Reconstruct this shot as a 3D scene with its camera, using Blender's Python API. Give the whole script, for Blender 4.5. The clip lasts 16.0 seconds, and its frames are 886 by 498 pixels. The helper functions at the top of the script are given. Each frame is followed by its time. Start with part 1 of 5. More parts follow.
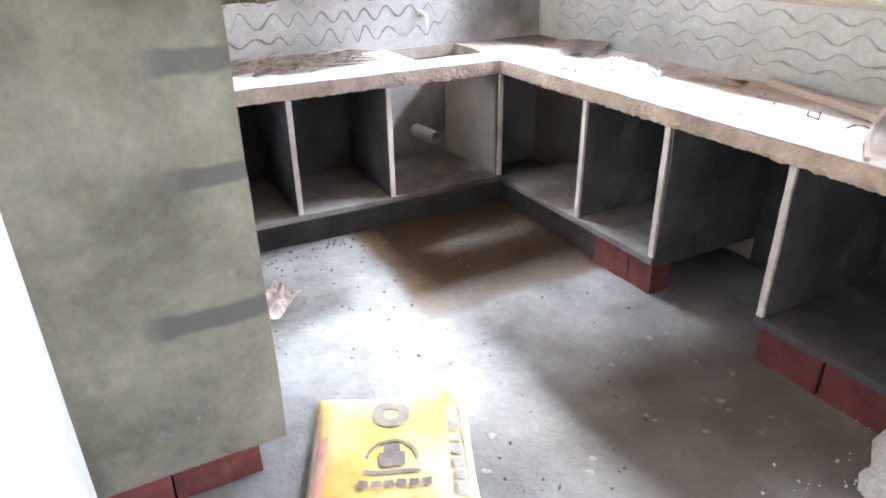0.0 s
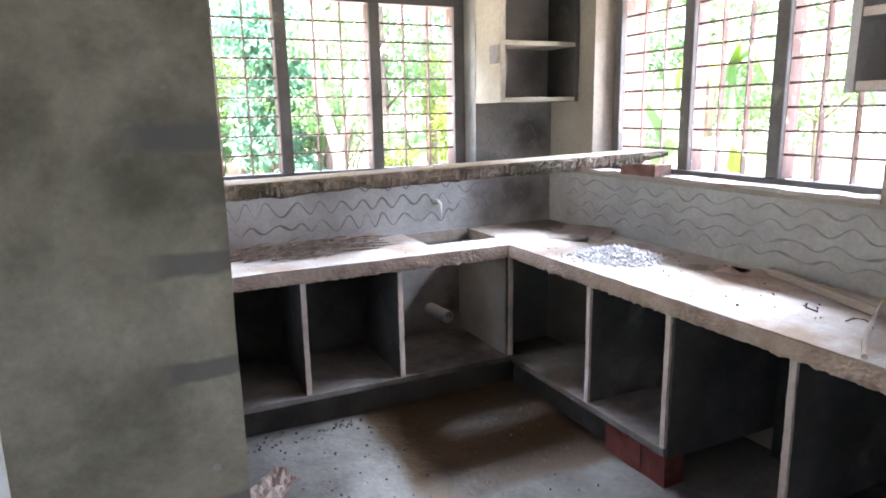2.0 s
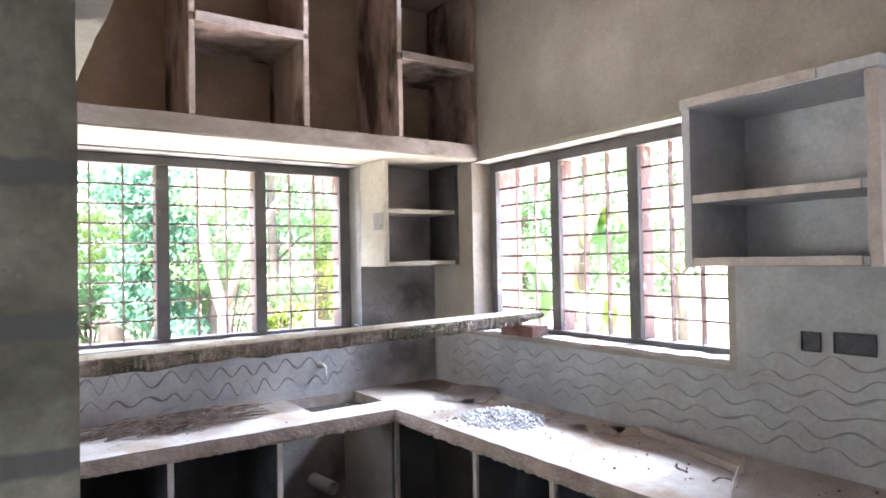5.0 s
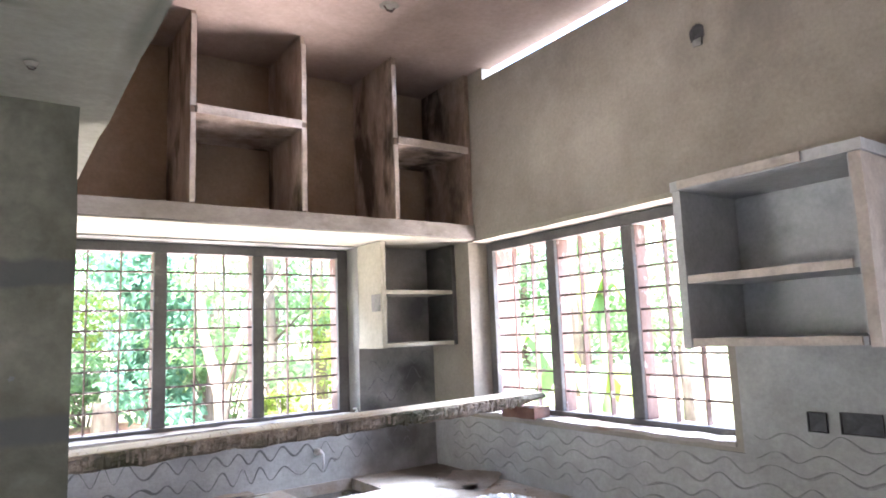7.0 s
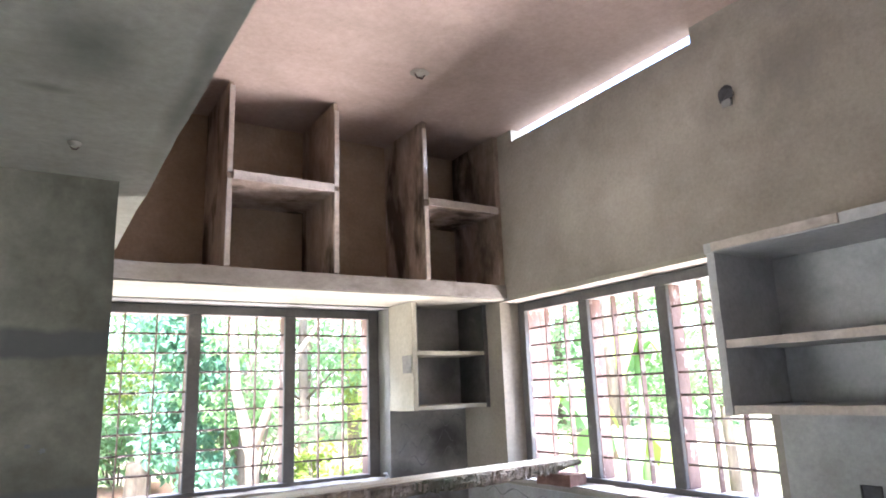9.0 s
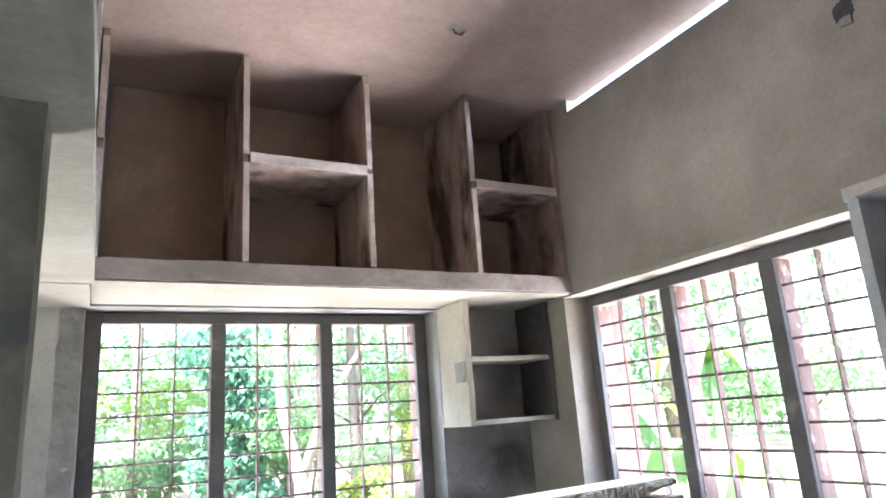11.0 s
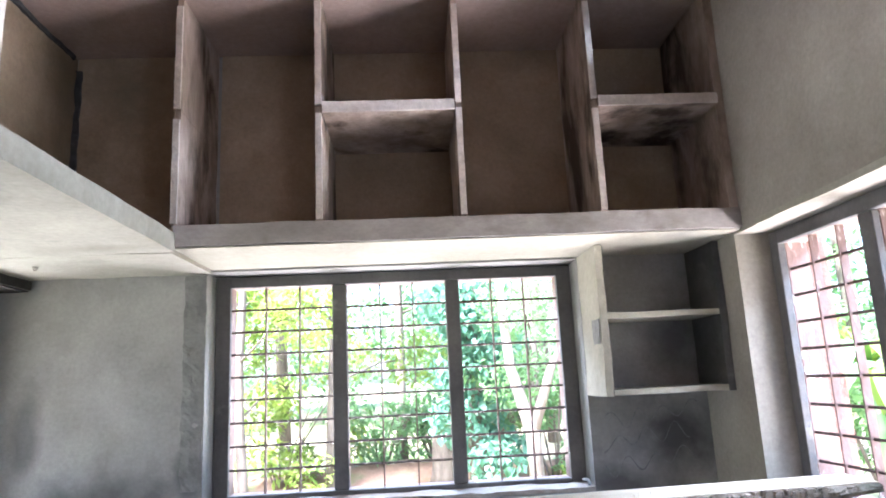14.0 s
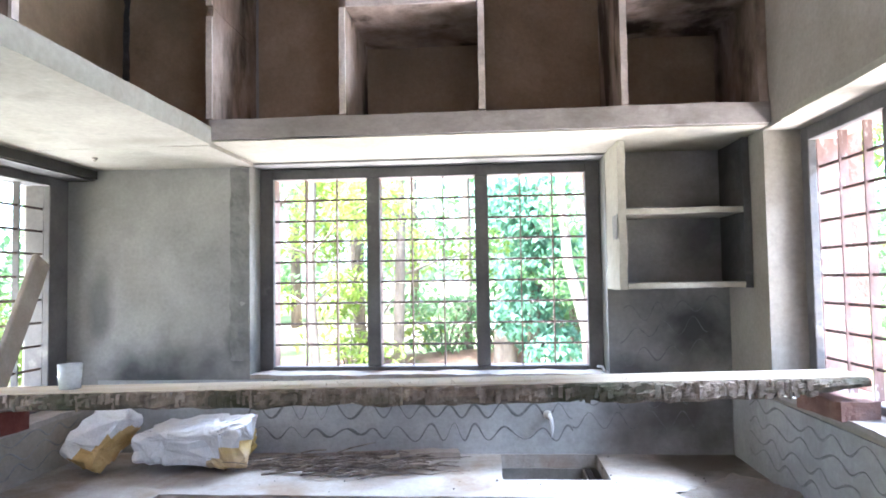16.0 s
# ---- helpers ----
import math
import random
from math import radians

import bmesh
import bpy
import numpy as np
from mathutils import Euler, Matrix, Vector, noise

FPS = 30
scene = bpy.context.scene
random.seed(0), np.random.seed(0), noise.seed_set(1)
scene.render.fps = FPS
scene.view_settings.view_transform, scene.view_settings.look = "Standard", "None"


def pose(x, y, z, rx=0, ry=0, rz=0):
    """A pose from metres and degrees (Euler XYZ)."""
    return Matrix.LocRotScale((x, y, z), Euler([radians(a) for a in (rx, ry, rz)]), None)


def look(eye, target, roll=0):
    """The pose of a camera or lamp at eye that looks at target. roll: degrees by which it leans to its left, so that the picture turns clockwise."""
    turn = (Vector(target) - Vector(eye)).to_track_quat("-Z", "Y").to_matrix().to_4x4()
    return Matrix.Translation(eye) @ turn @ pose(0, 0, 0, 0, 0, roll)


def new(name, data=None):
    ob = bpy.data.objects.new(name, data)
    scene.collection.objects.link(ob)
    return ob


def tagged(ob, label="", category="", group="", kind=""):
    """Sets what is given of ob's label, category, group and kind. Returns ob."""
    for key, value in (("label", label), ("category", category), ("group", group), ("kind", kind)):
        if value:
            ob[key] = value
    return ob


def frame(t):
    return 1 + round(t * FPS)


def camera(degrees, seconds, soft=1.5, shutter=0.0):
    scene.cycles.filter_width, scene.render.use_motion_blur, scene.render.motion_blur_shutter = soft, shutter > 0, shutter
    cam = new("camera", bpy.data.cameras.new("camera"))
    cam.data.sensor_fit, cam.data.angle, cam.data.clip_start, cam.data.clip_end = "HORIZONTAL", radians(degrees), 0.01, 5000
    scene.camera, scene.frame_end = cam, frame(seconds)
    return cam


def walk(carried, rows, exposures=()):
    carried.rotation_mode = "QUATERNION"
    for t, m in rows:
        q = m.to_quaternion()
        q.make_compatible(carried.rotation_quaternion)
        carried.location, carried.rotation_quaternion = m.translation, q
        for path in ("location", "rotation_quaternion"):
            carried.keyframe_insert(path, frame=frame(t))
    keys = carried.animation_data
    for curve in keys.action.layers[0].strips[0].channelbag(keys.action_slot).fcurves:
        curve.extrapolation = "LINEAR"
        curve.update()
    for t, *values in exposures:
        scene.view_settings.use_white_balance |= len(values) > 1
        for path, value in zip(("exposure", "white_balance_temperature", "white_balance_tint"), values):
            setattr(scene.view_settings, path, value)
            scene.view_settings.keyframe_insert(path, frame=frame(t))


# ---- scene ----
cam = camera(68.2, 16.0, 1.8)
PATH = [
    (0, (-2.474, -3.401, 1.382), (-1.639, -1.813, 0.497), -0.9),
    (0.5, (-2.424, -3.421, 1.4), (-1.656, -1.737, 0.643), -1.0),
    (1, (-2.395, -3.441, 1.426), (-1.625, -1.697, 0.821), -0.5),
    (1.5, (-2.399, -3.456, 1.439), (-1.618, -1.681, 0.948), -0.9),
    (2, (-2.386, -3.461, 1.461), (-1.553, -1.689, 1.054), -1.1),
    (2.5, (-2.374, -3.47, 1.477), (-1.476, -1.714, 1.143), -1.0),
    (3, (-2.37, -3.471, 1.49), (-1.384, -1.749, 1.243), -1.1),
    (3.5, (-2.364, -3.477, 1.501), (-1.33, -1.775, 1.32), -1.7),
    (4, (-2.365, -3.487, 1.516), (-1.268, -1.818, 1.411), -1.4),
    (6.5, (-2.344, -3.517, 1.571), (-1.206, -1.886, 1.773), -1.9),
    (7, (-2.354, -3.517, 1.582), (-1.217, -1.891, 1.838), -2.2),
    (7.5, (-2.353, -3.521, 1.588), (-1.216, -1.905, 1.899), -2.1),
    (8, (-2.356, -3.525, 1.602), (-1.224, -1.915, 1.962), -2.1),
    (8.5, (-2.357, -3.529, 1.609), (-1.258, -1.91, 2.025), -2.0),
    (9, (-2.344, -3.522, 1.613), (-1.301, -1.869, 2.038), -2.1),
    (11.5, (-1.942, -3.026, 1.565), (-1.122, -1.271, 2.06), -5.3),
    (12, (-1.738, -3.032, 1.589), (-1.176, -1.153, 1.982), -3.0),
    (12.5, (-1.602, -3.017, 1.591), (-1.112, -1.104, 1.907), -2.2),
    (13, (-1.475, -2.927, 1.556), (-1.166, -0.973, 1.852), -1.0),
    (13.5, (-1.374, -2.879, 1.601), (-1.125, -0.925, 1.944), -0.3),
    (14, (-1.29, -2.881, 1.608), (-1.181, -0.922, 1.999), -2.7),
    (14.5, (-1.199, -2.92, 1.63), (-1.198, -0.971, 2.079), -1.0),
    (15, (-1.133, -2.945, 1.605), (-1.2, -0.989, 2.017), -1.2),
    (15.5, (-1.073, -2.965, 1.582), (-1.213, -0.984, 1.821), -1.7),
    (16, (-1.05, -2.979, 1.566), (-1.194, -0.987, 1.658), -0.9),
]
EXPOSURES = [(0.0, 5.35, 6000, 14), (0.5, 5.2, 6000, 14), (1.0, 4.7, 5950, 15), (1.5, 4.2, 5900, 16), (3.5, 3.97, 5700, 16), (7.0, 4.05, 5700, 16), (8.5, 3.95, 5650, 15), (11.5, 3.65, 5350, 12), (12.5, 3.5, 5300, 12.5), (13.5, 3.52, 5300, 13), (14.5, 4.02, 5350, 13.5), (15.0, 4.1, 5400, 13.5), (15.5, 4.18, 5400, 13), (16.0, 3.92, 5300, 12)]
walk(cam, [(t, look(eye, target, roll)) for t, eye, target, roll in PATH], EXPOSURES)

# ---- light ----
world = bpy.data.worlds.new("sky")
scene.world = world
world.use_nodes = True
wn = world.node_tree
sky = wn.nodes.new("ShaderNodeTexSky")
sky.sky_type, sky.sun_disc = "NISHITA", False
sky.sun_elevation, sky.sun_rotation = radians(58), radians(220)
sky.air_density, sky.dust_density, sky.ozone_density = 1.0, 3.0, 1.0
wn.links.new(sky.outputs[0], wn.nodes["Background"].inputs["Color"])
wn.nodes["Background"].inputs["Strength"].default_value = 0.125

sun_data = bpy.data.lights.new("sun", "SUN")
sun_data.energy, sun_data.angle, sun_data.color = 4.5, radians(8), (1.0, 0.95, 0.86)
sun = new("sun", sun_data)
sun.matrix_world = look((-6, -7, 15), (0, 0, 0))


def sky_lamp(at, target, w, h, watts, colour):
    """Daylight that falls in at an opening."""
    data = bpy.data.lights.new("daylight", "AREA")
    data.shape, data.size, data.size_y, data.energy, data.color = "RECTANGLE", w, h, watts, colour
    ob = new("daylight", data)
    ob.matrix_world = look(at, target)


DAY = (0.86, 0.93, 1.0)
sky_lamp((0.10, -4.0, 1.1), (-1.5, -4.0, 0.9), 0.9, 2.0, 3.3, (0.96, 0.97, 0.98))         # back door
sky_lamp((-1.35, 2.20, 3.90), (-1.35, -0.9, 1.0), 2.2, 0.6, 43, DAY)     # open sky before the north window
sky_lamp((2.40, -1.22, 3.90), (-0.9, -1.22, 1.0), 2.2, 0.6, 92, DAY)     # before the east window
BOUNCE = (1.0, 0.86, 0.77)   # sunlit red earth below the windows throws light up and in
sky_lamp((-1.35, 1.90, 0.10), (-1.35, -1.0, 2.6), 2.0, 0.9, 30, BOUNCE)
sky_lamp((1.90, -1.22, 0.10), (-1.0, -1.22, 2.6), 2.0, 0.9, 50, BOUNCE)
sky_lamp((-4.80, -0.96, 0.10), (-1.9, -0.96, 2.6), 2.0, 0.9, 8, BOUNCE)
sky_lamp((-4.30, -0.20, 0.95), (-0.3, -2.2, 1.9), 1.5, 1.2, 15, (1.0, 0.93, 0.80))   # added fill lamp outside the west window, brightens the wall cabinet and east wall


# ---- materials ----
def material(name, dark, light, rough=0.9, scale=3.0, fine=60.0, bump=0.25, stain=None, stain_scale=0.9,
             stain_at=(0.5, 0.7), stretch=(1, 1, 1), metal=0.0, island=0.0, wet=None):
    """Two-scale procedural surface: broad mottling, fine grain, optional stains, relief."""
    m = bpy.data.materials.new(name)
    m.use_nodes = True
    nt = m.node_tree
    n, l = nt.nodes, nt.links
    bsdf = n["Principled BSDF"]
    co = n.new("ShaderNodeTexCoord")
    mp = n.new("ShaderNodeMapping")
    mp.inputs["Scale"].default_value = stretch
    l.new(co.outputs["Object"], mp.inputs["Vector"])

    def tex(sc, detail, rough_=0.6, dist=0.0):
        t = n.new("ShaderNodeTexNoise")
        t.inputs["Scale"].default_value, t.inputs["Detail"].default_value = sc, detail
        t.inputs["Roughness"].default_value, t.inputs["Distortion"].default_value = rough_, dist
        l.new(mp.outputs[0], t.inputs["Vector"])
        return t

    def mix(fac, a, b, mode="MIX"):
        x = n.new("ShaderNodeMix")
        x.data_type, x.blend_type = "RGBA", mode
        for sock, v in ((x.inputs[0], fac), (x.inputs[6], a), (x.inputs[7], b)):
            if hasattr(v, "is_linked"):
                l.new(v, sock)
            else:
                sock.default_value = v if isinstance(v, float) else (*v, 1.0)
        return x.outputs[2]

    def ramp(src, lo, hi):
        r = n.new("ShaderNodeMapRange")
        r.inputs[1].default_value, r.inputs[2].default_value = lo, hi
        l.new(src, r.inputs[0])
        return r.outputs[0]

    broad, grain = tex(scale, 6, 0.62, 0.15), tex(fine, 5, 0.7)
    colour = mix(ramp(broad.outputs[0], 0.32, 0.68), dark, light)
    colour = mix(0.55, colour, mix(ramp(grain.outputs[0], 0.25, 0.75), (0.55, 0.55, 0.55), (1.0, 1.0, 1.0)), "MULTIPLY")
    if stain:
        st = tex(stain_scale, 7, 0.6, 0.2)
        colour = mix(ramp(st.outputs[0], *stain_at), colour, stain)
    if island:
        oi = n.new("ShaderNodeObjectInfo")
        colour = mix(island, colour, mix(oi.outputs["Random"], dark, light))
    l.new(colour, bsdf.inputs["Base Color"])
    bsdf.inputs["Metallic"].default_value = metal
    r = ramp(broad.outputs[0], 0.2, 0.8)
    rr = n.new("ShaderNodeMapRange")
    rr.inputs[3].default_value, rr.inputs[4].default_value = rough, max(rough - 0.15, 0.05)
    l.new(r, rr.inputs[0])
    l.new(rr.outputs[0], bsdf.inputs["Roughness"])
    bsdf.inputs["Specular IOR Level"].default_value = 0.35
    b1, b2 = n.new("ShaderNodeBump"), n.new("ShaderNodeBump")
    b1.inputs["Strength"].default_value, b1.inputs["Distance"].default_value = bump, 0.03
    b2.inputs["Strength"].default_value, b2.inputs["Distance"].default_value = bump, 0.006
    l.new(broad.outputs[0], b1.inputs["Height"])
    l.new(grain.outputs[0], b2.inputs["Height"])
    l.new(b1.outputs[0], b2.inputs["Normal"])
    l.new(b2.outputs[0], bsdf.inputs["Normal"])
    return m


PLASTER = material("grey_cement_plaster", (0.255, 0.226, 0.188), (0.405, 0.366, 0.312), 0.95, 1.7, 55, 0.2, (0.165, 0.152, 0.132), 1.1, (0.50, 0.72))
CEILING = material("bare_ceiling_plaster", (0.36, 0.272, 0.228), (0.48, 0.372, 0.315), 0.95, 1.6, 40, 0.14, (0.24, 0.19, 0.158), 1.7, (0.54, 0.80))
SOFFIT = material("pale_soffit_plaster", (0.30, 0.28, 0.225), (0.42, 0.39, 0.315), 0.95, 1.6, 45, 0.15, (0.23, 0.22, 0.195), 1.6, (0.58, 0.75))
SLAB = material("ferrocement_slab", (0.23, 0.174, 0.136), (0.62, 0.50, 0.42), 0.93, 5.0, 60, 0.35, (0.075, 0.056, 0.041), 3.4, (0.51, 0.62), (1, 1, 0.42))
WORKTOP = material("dusty_concrete", (0.31, 0.272, 0.24), (0.48, 0.44, 0.40), 0.95, 4.0, 70, 0.35, (0.235, 0.172, 0.122), 2.4, (0.50, 0.66))
RAW_EDGE = material("chipped_concrete_edge", (0.32, 0.245, 0.195), (0.54, 0.43, 0.355), 0.97, 7, 90, 0.45, (0.20, 0.15, 0.12), 6, (0.56, 0.75))
LATERITE = material("red_laterite", (0.14, 0.07, 0.052), (0.31, 0.18, 0.14), 0.95, 9, 45, 0.7, (0.33, 0.27, 0.24), 5, (0.55, 0.8), island=0.25)
RED_BRICK = material("red_brick", (0.095, 0.024, 0.02), (0.185, 0.05, 0.038), 0.92, 12, 80, 0.5, (0.16, 0.11, 0.085), 7, (0.58, 0.8), island=0.3)
WOOD_FRAME = material("primed_window_wood", (0.085, 0.08, 0.08), (0.16, 0.15, 0.145), 0.75, 4, 60, 0.25, (0.30, 0.28, 0.26), 5, (0.62, 0.8))
IRON = material("rusty_iron_bar", (0.07, 0.055, 0.05), (0.18, 0.12, 0.095), 0.7, 25, 120, 0.4, metal=0.5)
GROOVE = material("scratched_groove", (0.13, 0.13, 0.128), (0.24, 0.24, 0.235), 1.0, 20, 80, 0.3)
SOFT_GROOVE = material("shallow_groove", (0.19, 0.188, 0.185), (0.33, 0.326, 0.32), 1.0, 14, 80, 0.3)
WHITE_WALL = material("white_putty", (0.76, 0.77, 0.78), (0.84, 0.85, 0.85), 0.8, 2, 40, 0.08)
RAW_WOOD = material("raw_plank_wood", (0.48, 0.40, 0.29), (0.68, 0.59, 0.46), 0.85, 5, 60, 0.3, stretch=(0.25, 3, 3))
BARK = material("plank_bark", (0.10, 0.078, 0.056), (0.40, 0.32, 0.25), 0.95, 9, 70, 0.9, (0.075, 0.072, 0.042), 1.6, (0.50, 0.62), (1.4, 1, 0.7))
SPLINTER = material("torn_wood_fibre", (0.16, 0.122, 0.09), (0.50, 0.41, 0.335), 0.95, 12, 90, 0.5, (0.10, 0.09, 0.06), 2.0, (0.50, 0.62))
DARK_BOX = material("dark_socket_box", (0.035, 0.035, 0.038), (0.07, 0.07, 0.075), 0.6, 20, 80, 0.2)
PVC = material("grey_pvc", (0.36, 0.34, 0.32), (0.46, 0.44, 0.41), 0.5, 6, 60, 0.1)
WHITE_SACK = material("white_woven_sack", (0.62, 0.61, 0.63), (0.78, 0.77, 0.78), 0.7, 8, 150, 0.4)
YELLOW_SACK = material("yellow_printed_sack", (0.54, 0.36, 0.08), (0.64, 0.46, 0.16), 0.65, 5, 140, 0.4, (0.50, 0.38, 0.24), 3.2, (0.45, 0.62))
TAN_SACK = material("brown_paper_sack", (0.42, 0.27, 0.10), (0.60, 0.42, 0.18), 0.8, 7, 100, 0.4)
PRINT_BLUE = material("faded_blue_print", (0.11, 0.10, 0.10), (0.26, 0.22, 0.17), 0.7, 12, 120, 0.1)
PRINT_RED = material("faded_red_print", (0.60, 0.26, 0.20), (0.70, 0.42, 0.32), 0.7, 12, 120, 0.1)
TWIG = material("dry_twig", (0.09, 0.072, 0.058), (0.36, 0.30, 0.25), 0.95, 20, 90, 0.4)
RUBBLE = material("pale_mortar_rubble", (0.48, 0.48, 0.49), (0.74, 0.74, 0.74), 0.97, 22, 90, 0.6)
PEBBLE = material("dark_grit", (0.06, 0.055, 0.05), (0.16, 0.15, 0.14), 0.95, 30, 90, 0.4)
CARD = material("dusty_cardboard", (0.30, 0.25, 0.21), (0.44, 0.38, 0.33), 0.92, 6, 90, 0.2)
PAPER = material("torn_paper", (0.50, 0.40, 0.36), (0.72, 0.62, 0.56), 0.85, 7, 90, 0.3)
CUP = material("milky_plastic", (0.55, 0.56, 0.56), (0.68, 0.69, 0.69), 0.35, 6, 60, 0.05)
EARTH = material("red_brown_earth", (0.20, 0.14, 0.10), (0.36, 0.29, 0.21), 0.97, 0.8, 12, 0.5, (0.10, 0.15, 0.04), 0.35, (0.42, 0.62))
EDGE = material("pale_plastered_edge", (0.48, 0.415, 0.365), (0.67, 0.60, 0.54), 0.93, 9, 70, 0.3, (0.31, 0.265, 0.23), 5, (0.55, 0.75))
# near-black cement; on the plinths it paints the shade under the bottom slabs
DARK_CEMENT = material("dark_cement", (0.030, 0.028, 0.026), (0.075, 0.07, 0.064), 0.8, 4, 50, 0.4)
# near-black back panels: the deep shade of the open bays, put into the colour
SHADED_BACK = material("shaded_back_cement", (0.030, 0.030, 0.031), (0.085, 0.084, 0.082), 0.95, 4, 50, 0.4)
# grey slab sides, darkened in colour for the shade inside the base cabinets
DARK_SIDE = material("dark_slab_side", (0.045, 0.045, 0.046), (0.125, 0.122, 0.118), 0.93, 3.0, 60, 0.3, (0.20, 0.19, 0.175), 2.6, (0.58, 0.72))
DUSTY = material("dusty_slab", (0.14, 0.128, 0.115), (0.27, 0.25, 0.228), 0.95, 4.0, 70, 0.3, (0.075, 0.066, 0.055), 2.2, (0.48, 0.66))
SPLAT = material("hardened_mortar", (0.15, 0.147, 0.14), (0.27, 0.265, 0.25), 0.95, 9, 60, 0.4)
LOFT_BACK = material("brown_loft_plaster", (0.295, 0.22, 0.152), (0.48, 0.375, 0.275), 0.95, 2.2, 50, 0.25, (0.20, 0.165, 0.118), 1.5, (0.52, 0.72))
LOFT_EDGE = material("grey_trowelled_edge", (0.32, 0.285, 0.262), (0.46, 0.42, 0.39), 0.93, 3.5, 60, 0.25, (0.20, 0.175, 0.152), 5, (0.53, 0.70), (0.6, 1, 1))
# smooth grey cement, made paler for the veil of glare beside the east window
CAB_GREY = material("glare_paled_cement", (0.45, 0.45, 0.455), (0.60, 0.60, 0.60), 0.9, 3.0, 55, 0.2, (0.24, 0.235, 0.23), 2.4, (0.55, 0.75))
PINK_PRIMER = material("scuffed_pink_primer", (0.185, 0.115, 0.10), (0.30, 0.20, 0.175), 0.8, 9, 60, 0.3, (0.46, 0.40, 0.375), 26, (0.57, 0.65), (1, 1, 0.45))
RED_EARTH = material("red_earth_bank", (0.16, 0.085, 0.055), (0.30, 0.19, 0.135), 0.97, 2.5, 25, 0.6, (0.10, 0.12, 0.05), 2.0, (0.55, 0.7))
SCRATCH = material("scratch_coat_plaster", (0.32, 0.315, 0.31), (0.46, 0.455, 0.445), 0.95, 3.0, 55, 0.22, (0.24, 0.225, 0.21), 1.8, (0.52, 0.72))
TRUNK = material("tree_bark", (0.11, 0.085, 0.068), (0.26, 0.21, 0.175), 0.95, 5, 40, 0.7, stretch=(1, 1, 0.3))


def floor_material():
    """Cement floor with damp brown patches that have a shape of their own."""
    m = material("rough_cement_floor", (0.105, 0.10, 0.091), (0.225, 0.22, 0.206), 0.85, 3.2, 34, 0.6)
    nt = m.node_tree
    n, l = nt.nodes, nt.links
    bsdf = n["Principled BSDF"]
    co = n.new("ShaderNodeTexCoord")
    warp = n.new("ShaderNodeTexNoise")
    warp.inputs["Scale"].default_value, warp.inputs["Detail"].default_value = 2.6, 6
    l.new(co.outputs["Object"], warp.inputs["Vector"])

    def math_(op, *args, clamp=False):
        x = n.new("ShaderNodeMath")
        x.operation, x.use_clamp = op, clamp
        for sock, v in zip(x.inputs, args):
            if hasattr(v, "is_linked"):
                l.new(v, sock)
            else:
                sock.default_value = v
        return x.outputs[0]

    def patch(cx, cy, rx, ry, edge, amount):
        mp = n.new("ShaderNodeMapping")
        mp.inputs["Location"].default_value = (-cx / rx, -cy / ry, 0)
        mp.inputs["Scale"].default_value = (1 / rx, 1 / ry, 0)
        l.new(co.outputs["Object"], mp.inputs["Vector"])
        ln = n.new("ShaderNodeVectorMath")
        ln.operation = "LENGTH"
        l.new(mp.outputs[0], ln.inputs[0])
        d = math_("ADD", ln.outputs["Value"], math_("MULTIPLY", math_("SUBTRACT", warp.outputs[0], 0.5), 1.3))
        return math_("MULTIPLY", math_("DIVIDE", math_("SUBTRACT", 1.0, d), edge, clamp=True), amount)

    def squarish(cx, cy, rx, ry, edge):
        sep = n.new("ShaderNodeSeparateXYZ")
        l.new(co.outputs["Object"], sep.inputs[0])
        dx = math_("ABSOLUTE", math_("DIVIDE", math_("SUBTRACT", sep.outputs["X"], cx), rx))
        dy = math_("ABSOLUTE", math_("DIVIDE", math_("SUBTRACT", sep.outputs["Y"], cy), ry))
        d = math_("ADD", math_("MAXIMUM", dx, dy), math_("MULTIPLY", math_("SUBTRACT", warp.outputs[0], 0.5), 0.45))
        return math_("DIVIDE", math_("SUBTRACT", 1.0, d), edge, clamp=True)

    wet = math_("MAXIMUM", squarish(-1.02, -0.93, 0.50, 0.53, 0.12), patch(-1.10, -2.35, 0.80, 0.62, 0.7, 0.6))
    wet = math_("SUBTRACT", wet, patch(-1.07, -0.90, 0.20, 0.11, 0.5, 0.8), clamp=True)
    dry = bsdf.inputs["Base Color"].links[0].from_socket
    x = n.new("ShaderNodeMix")
    x.data_type = "RGBA"
    l.new(wet, x.inputs[0])
    l.new(dry, x.inputs[6])
    x.inputs[7].default_value = (0.062, 0.043, 0.024, 1)
    l.new(x.outputs[2], bsdf.inputs["Base Color"])
    r = n.new("ShaderNodeMix")
    r.inputs[2].default_value, r.inputs[3].default_value = 0.85, 0.42
    l.new(wet, r.inputs[0])
    l.new(r.outputs[0], bsdf.inputs["Roughness"])
    return m


FLOOR = floor_material()


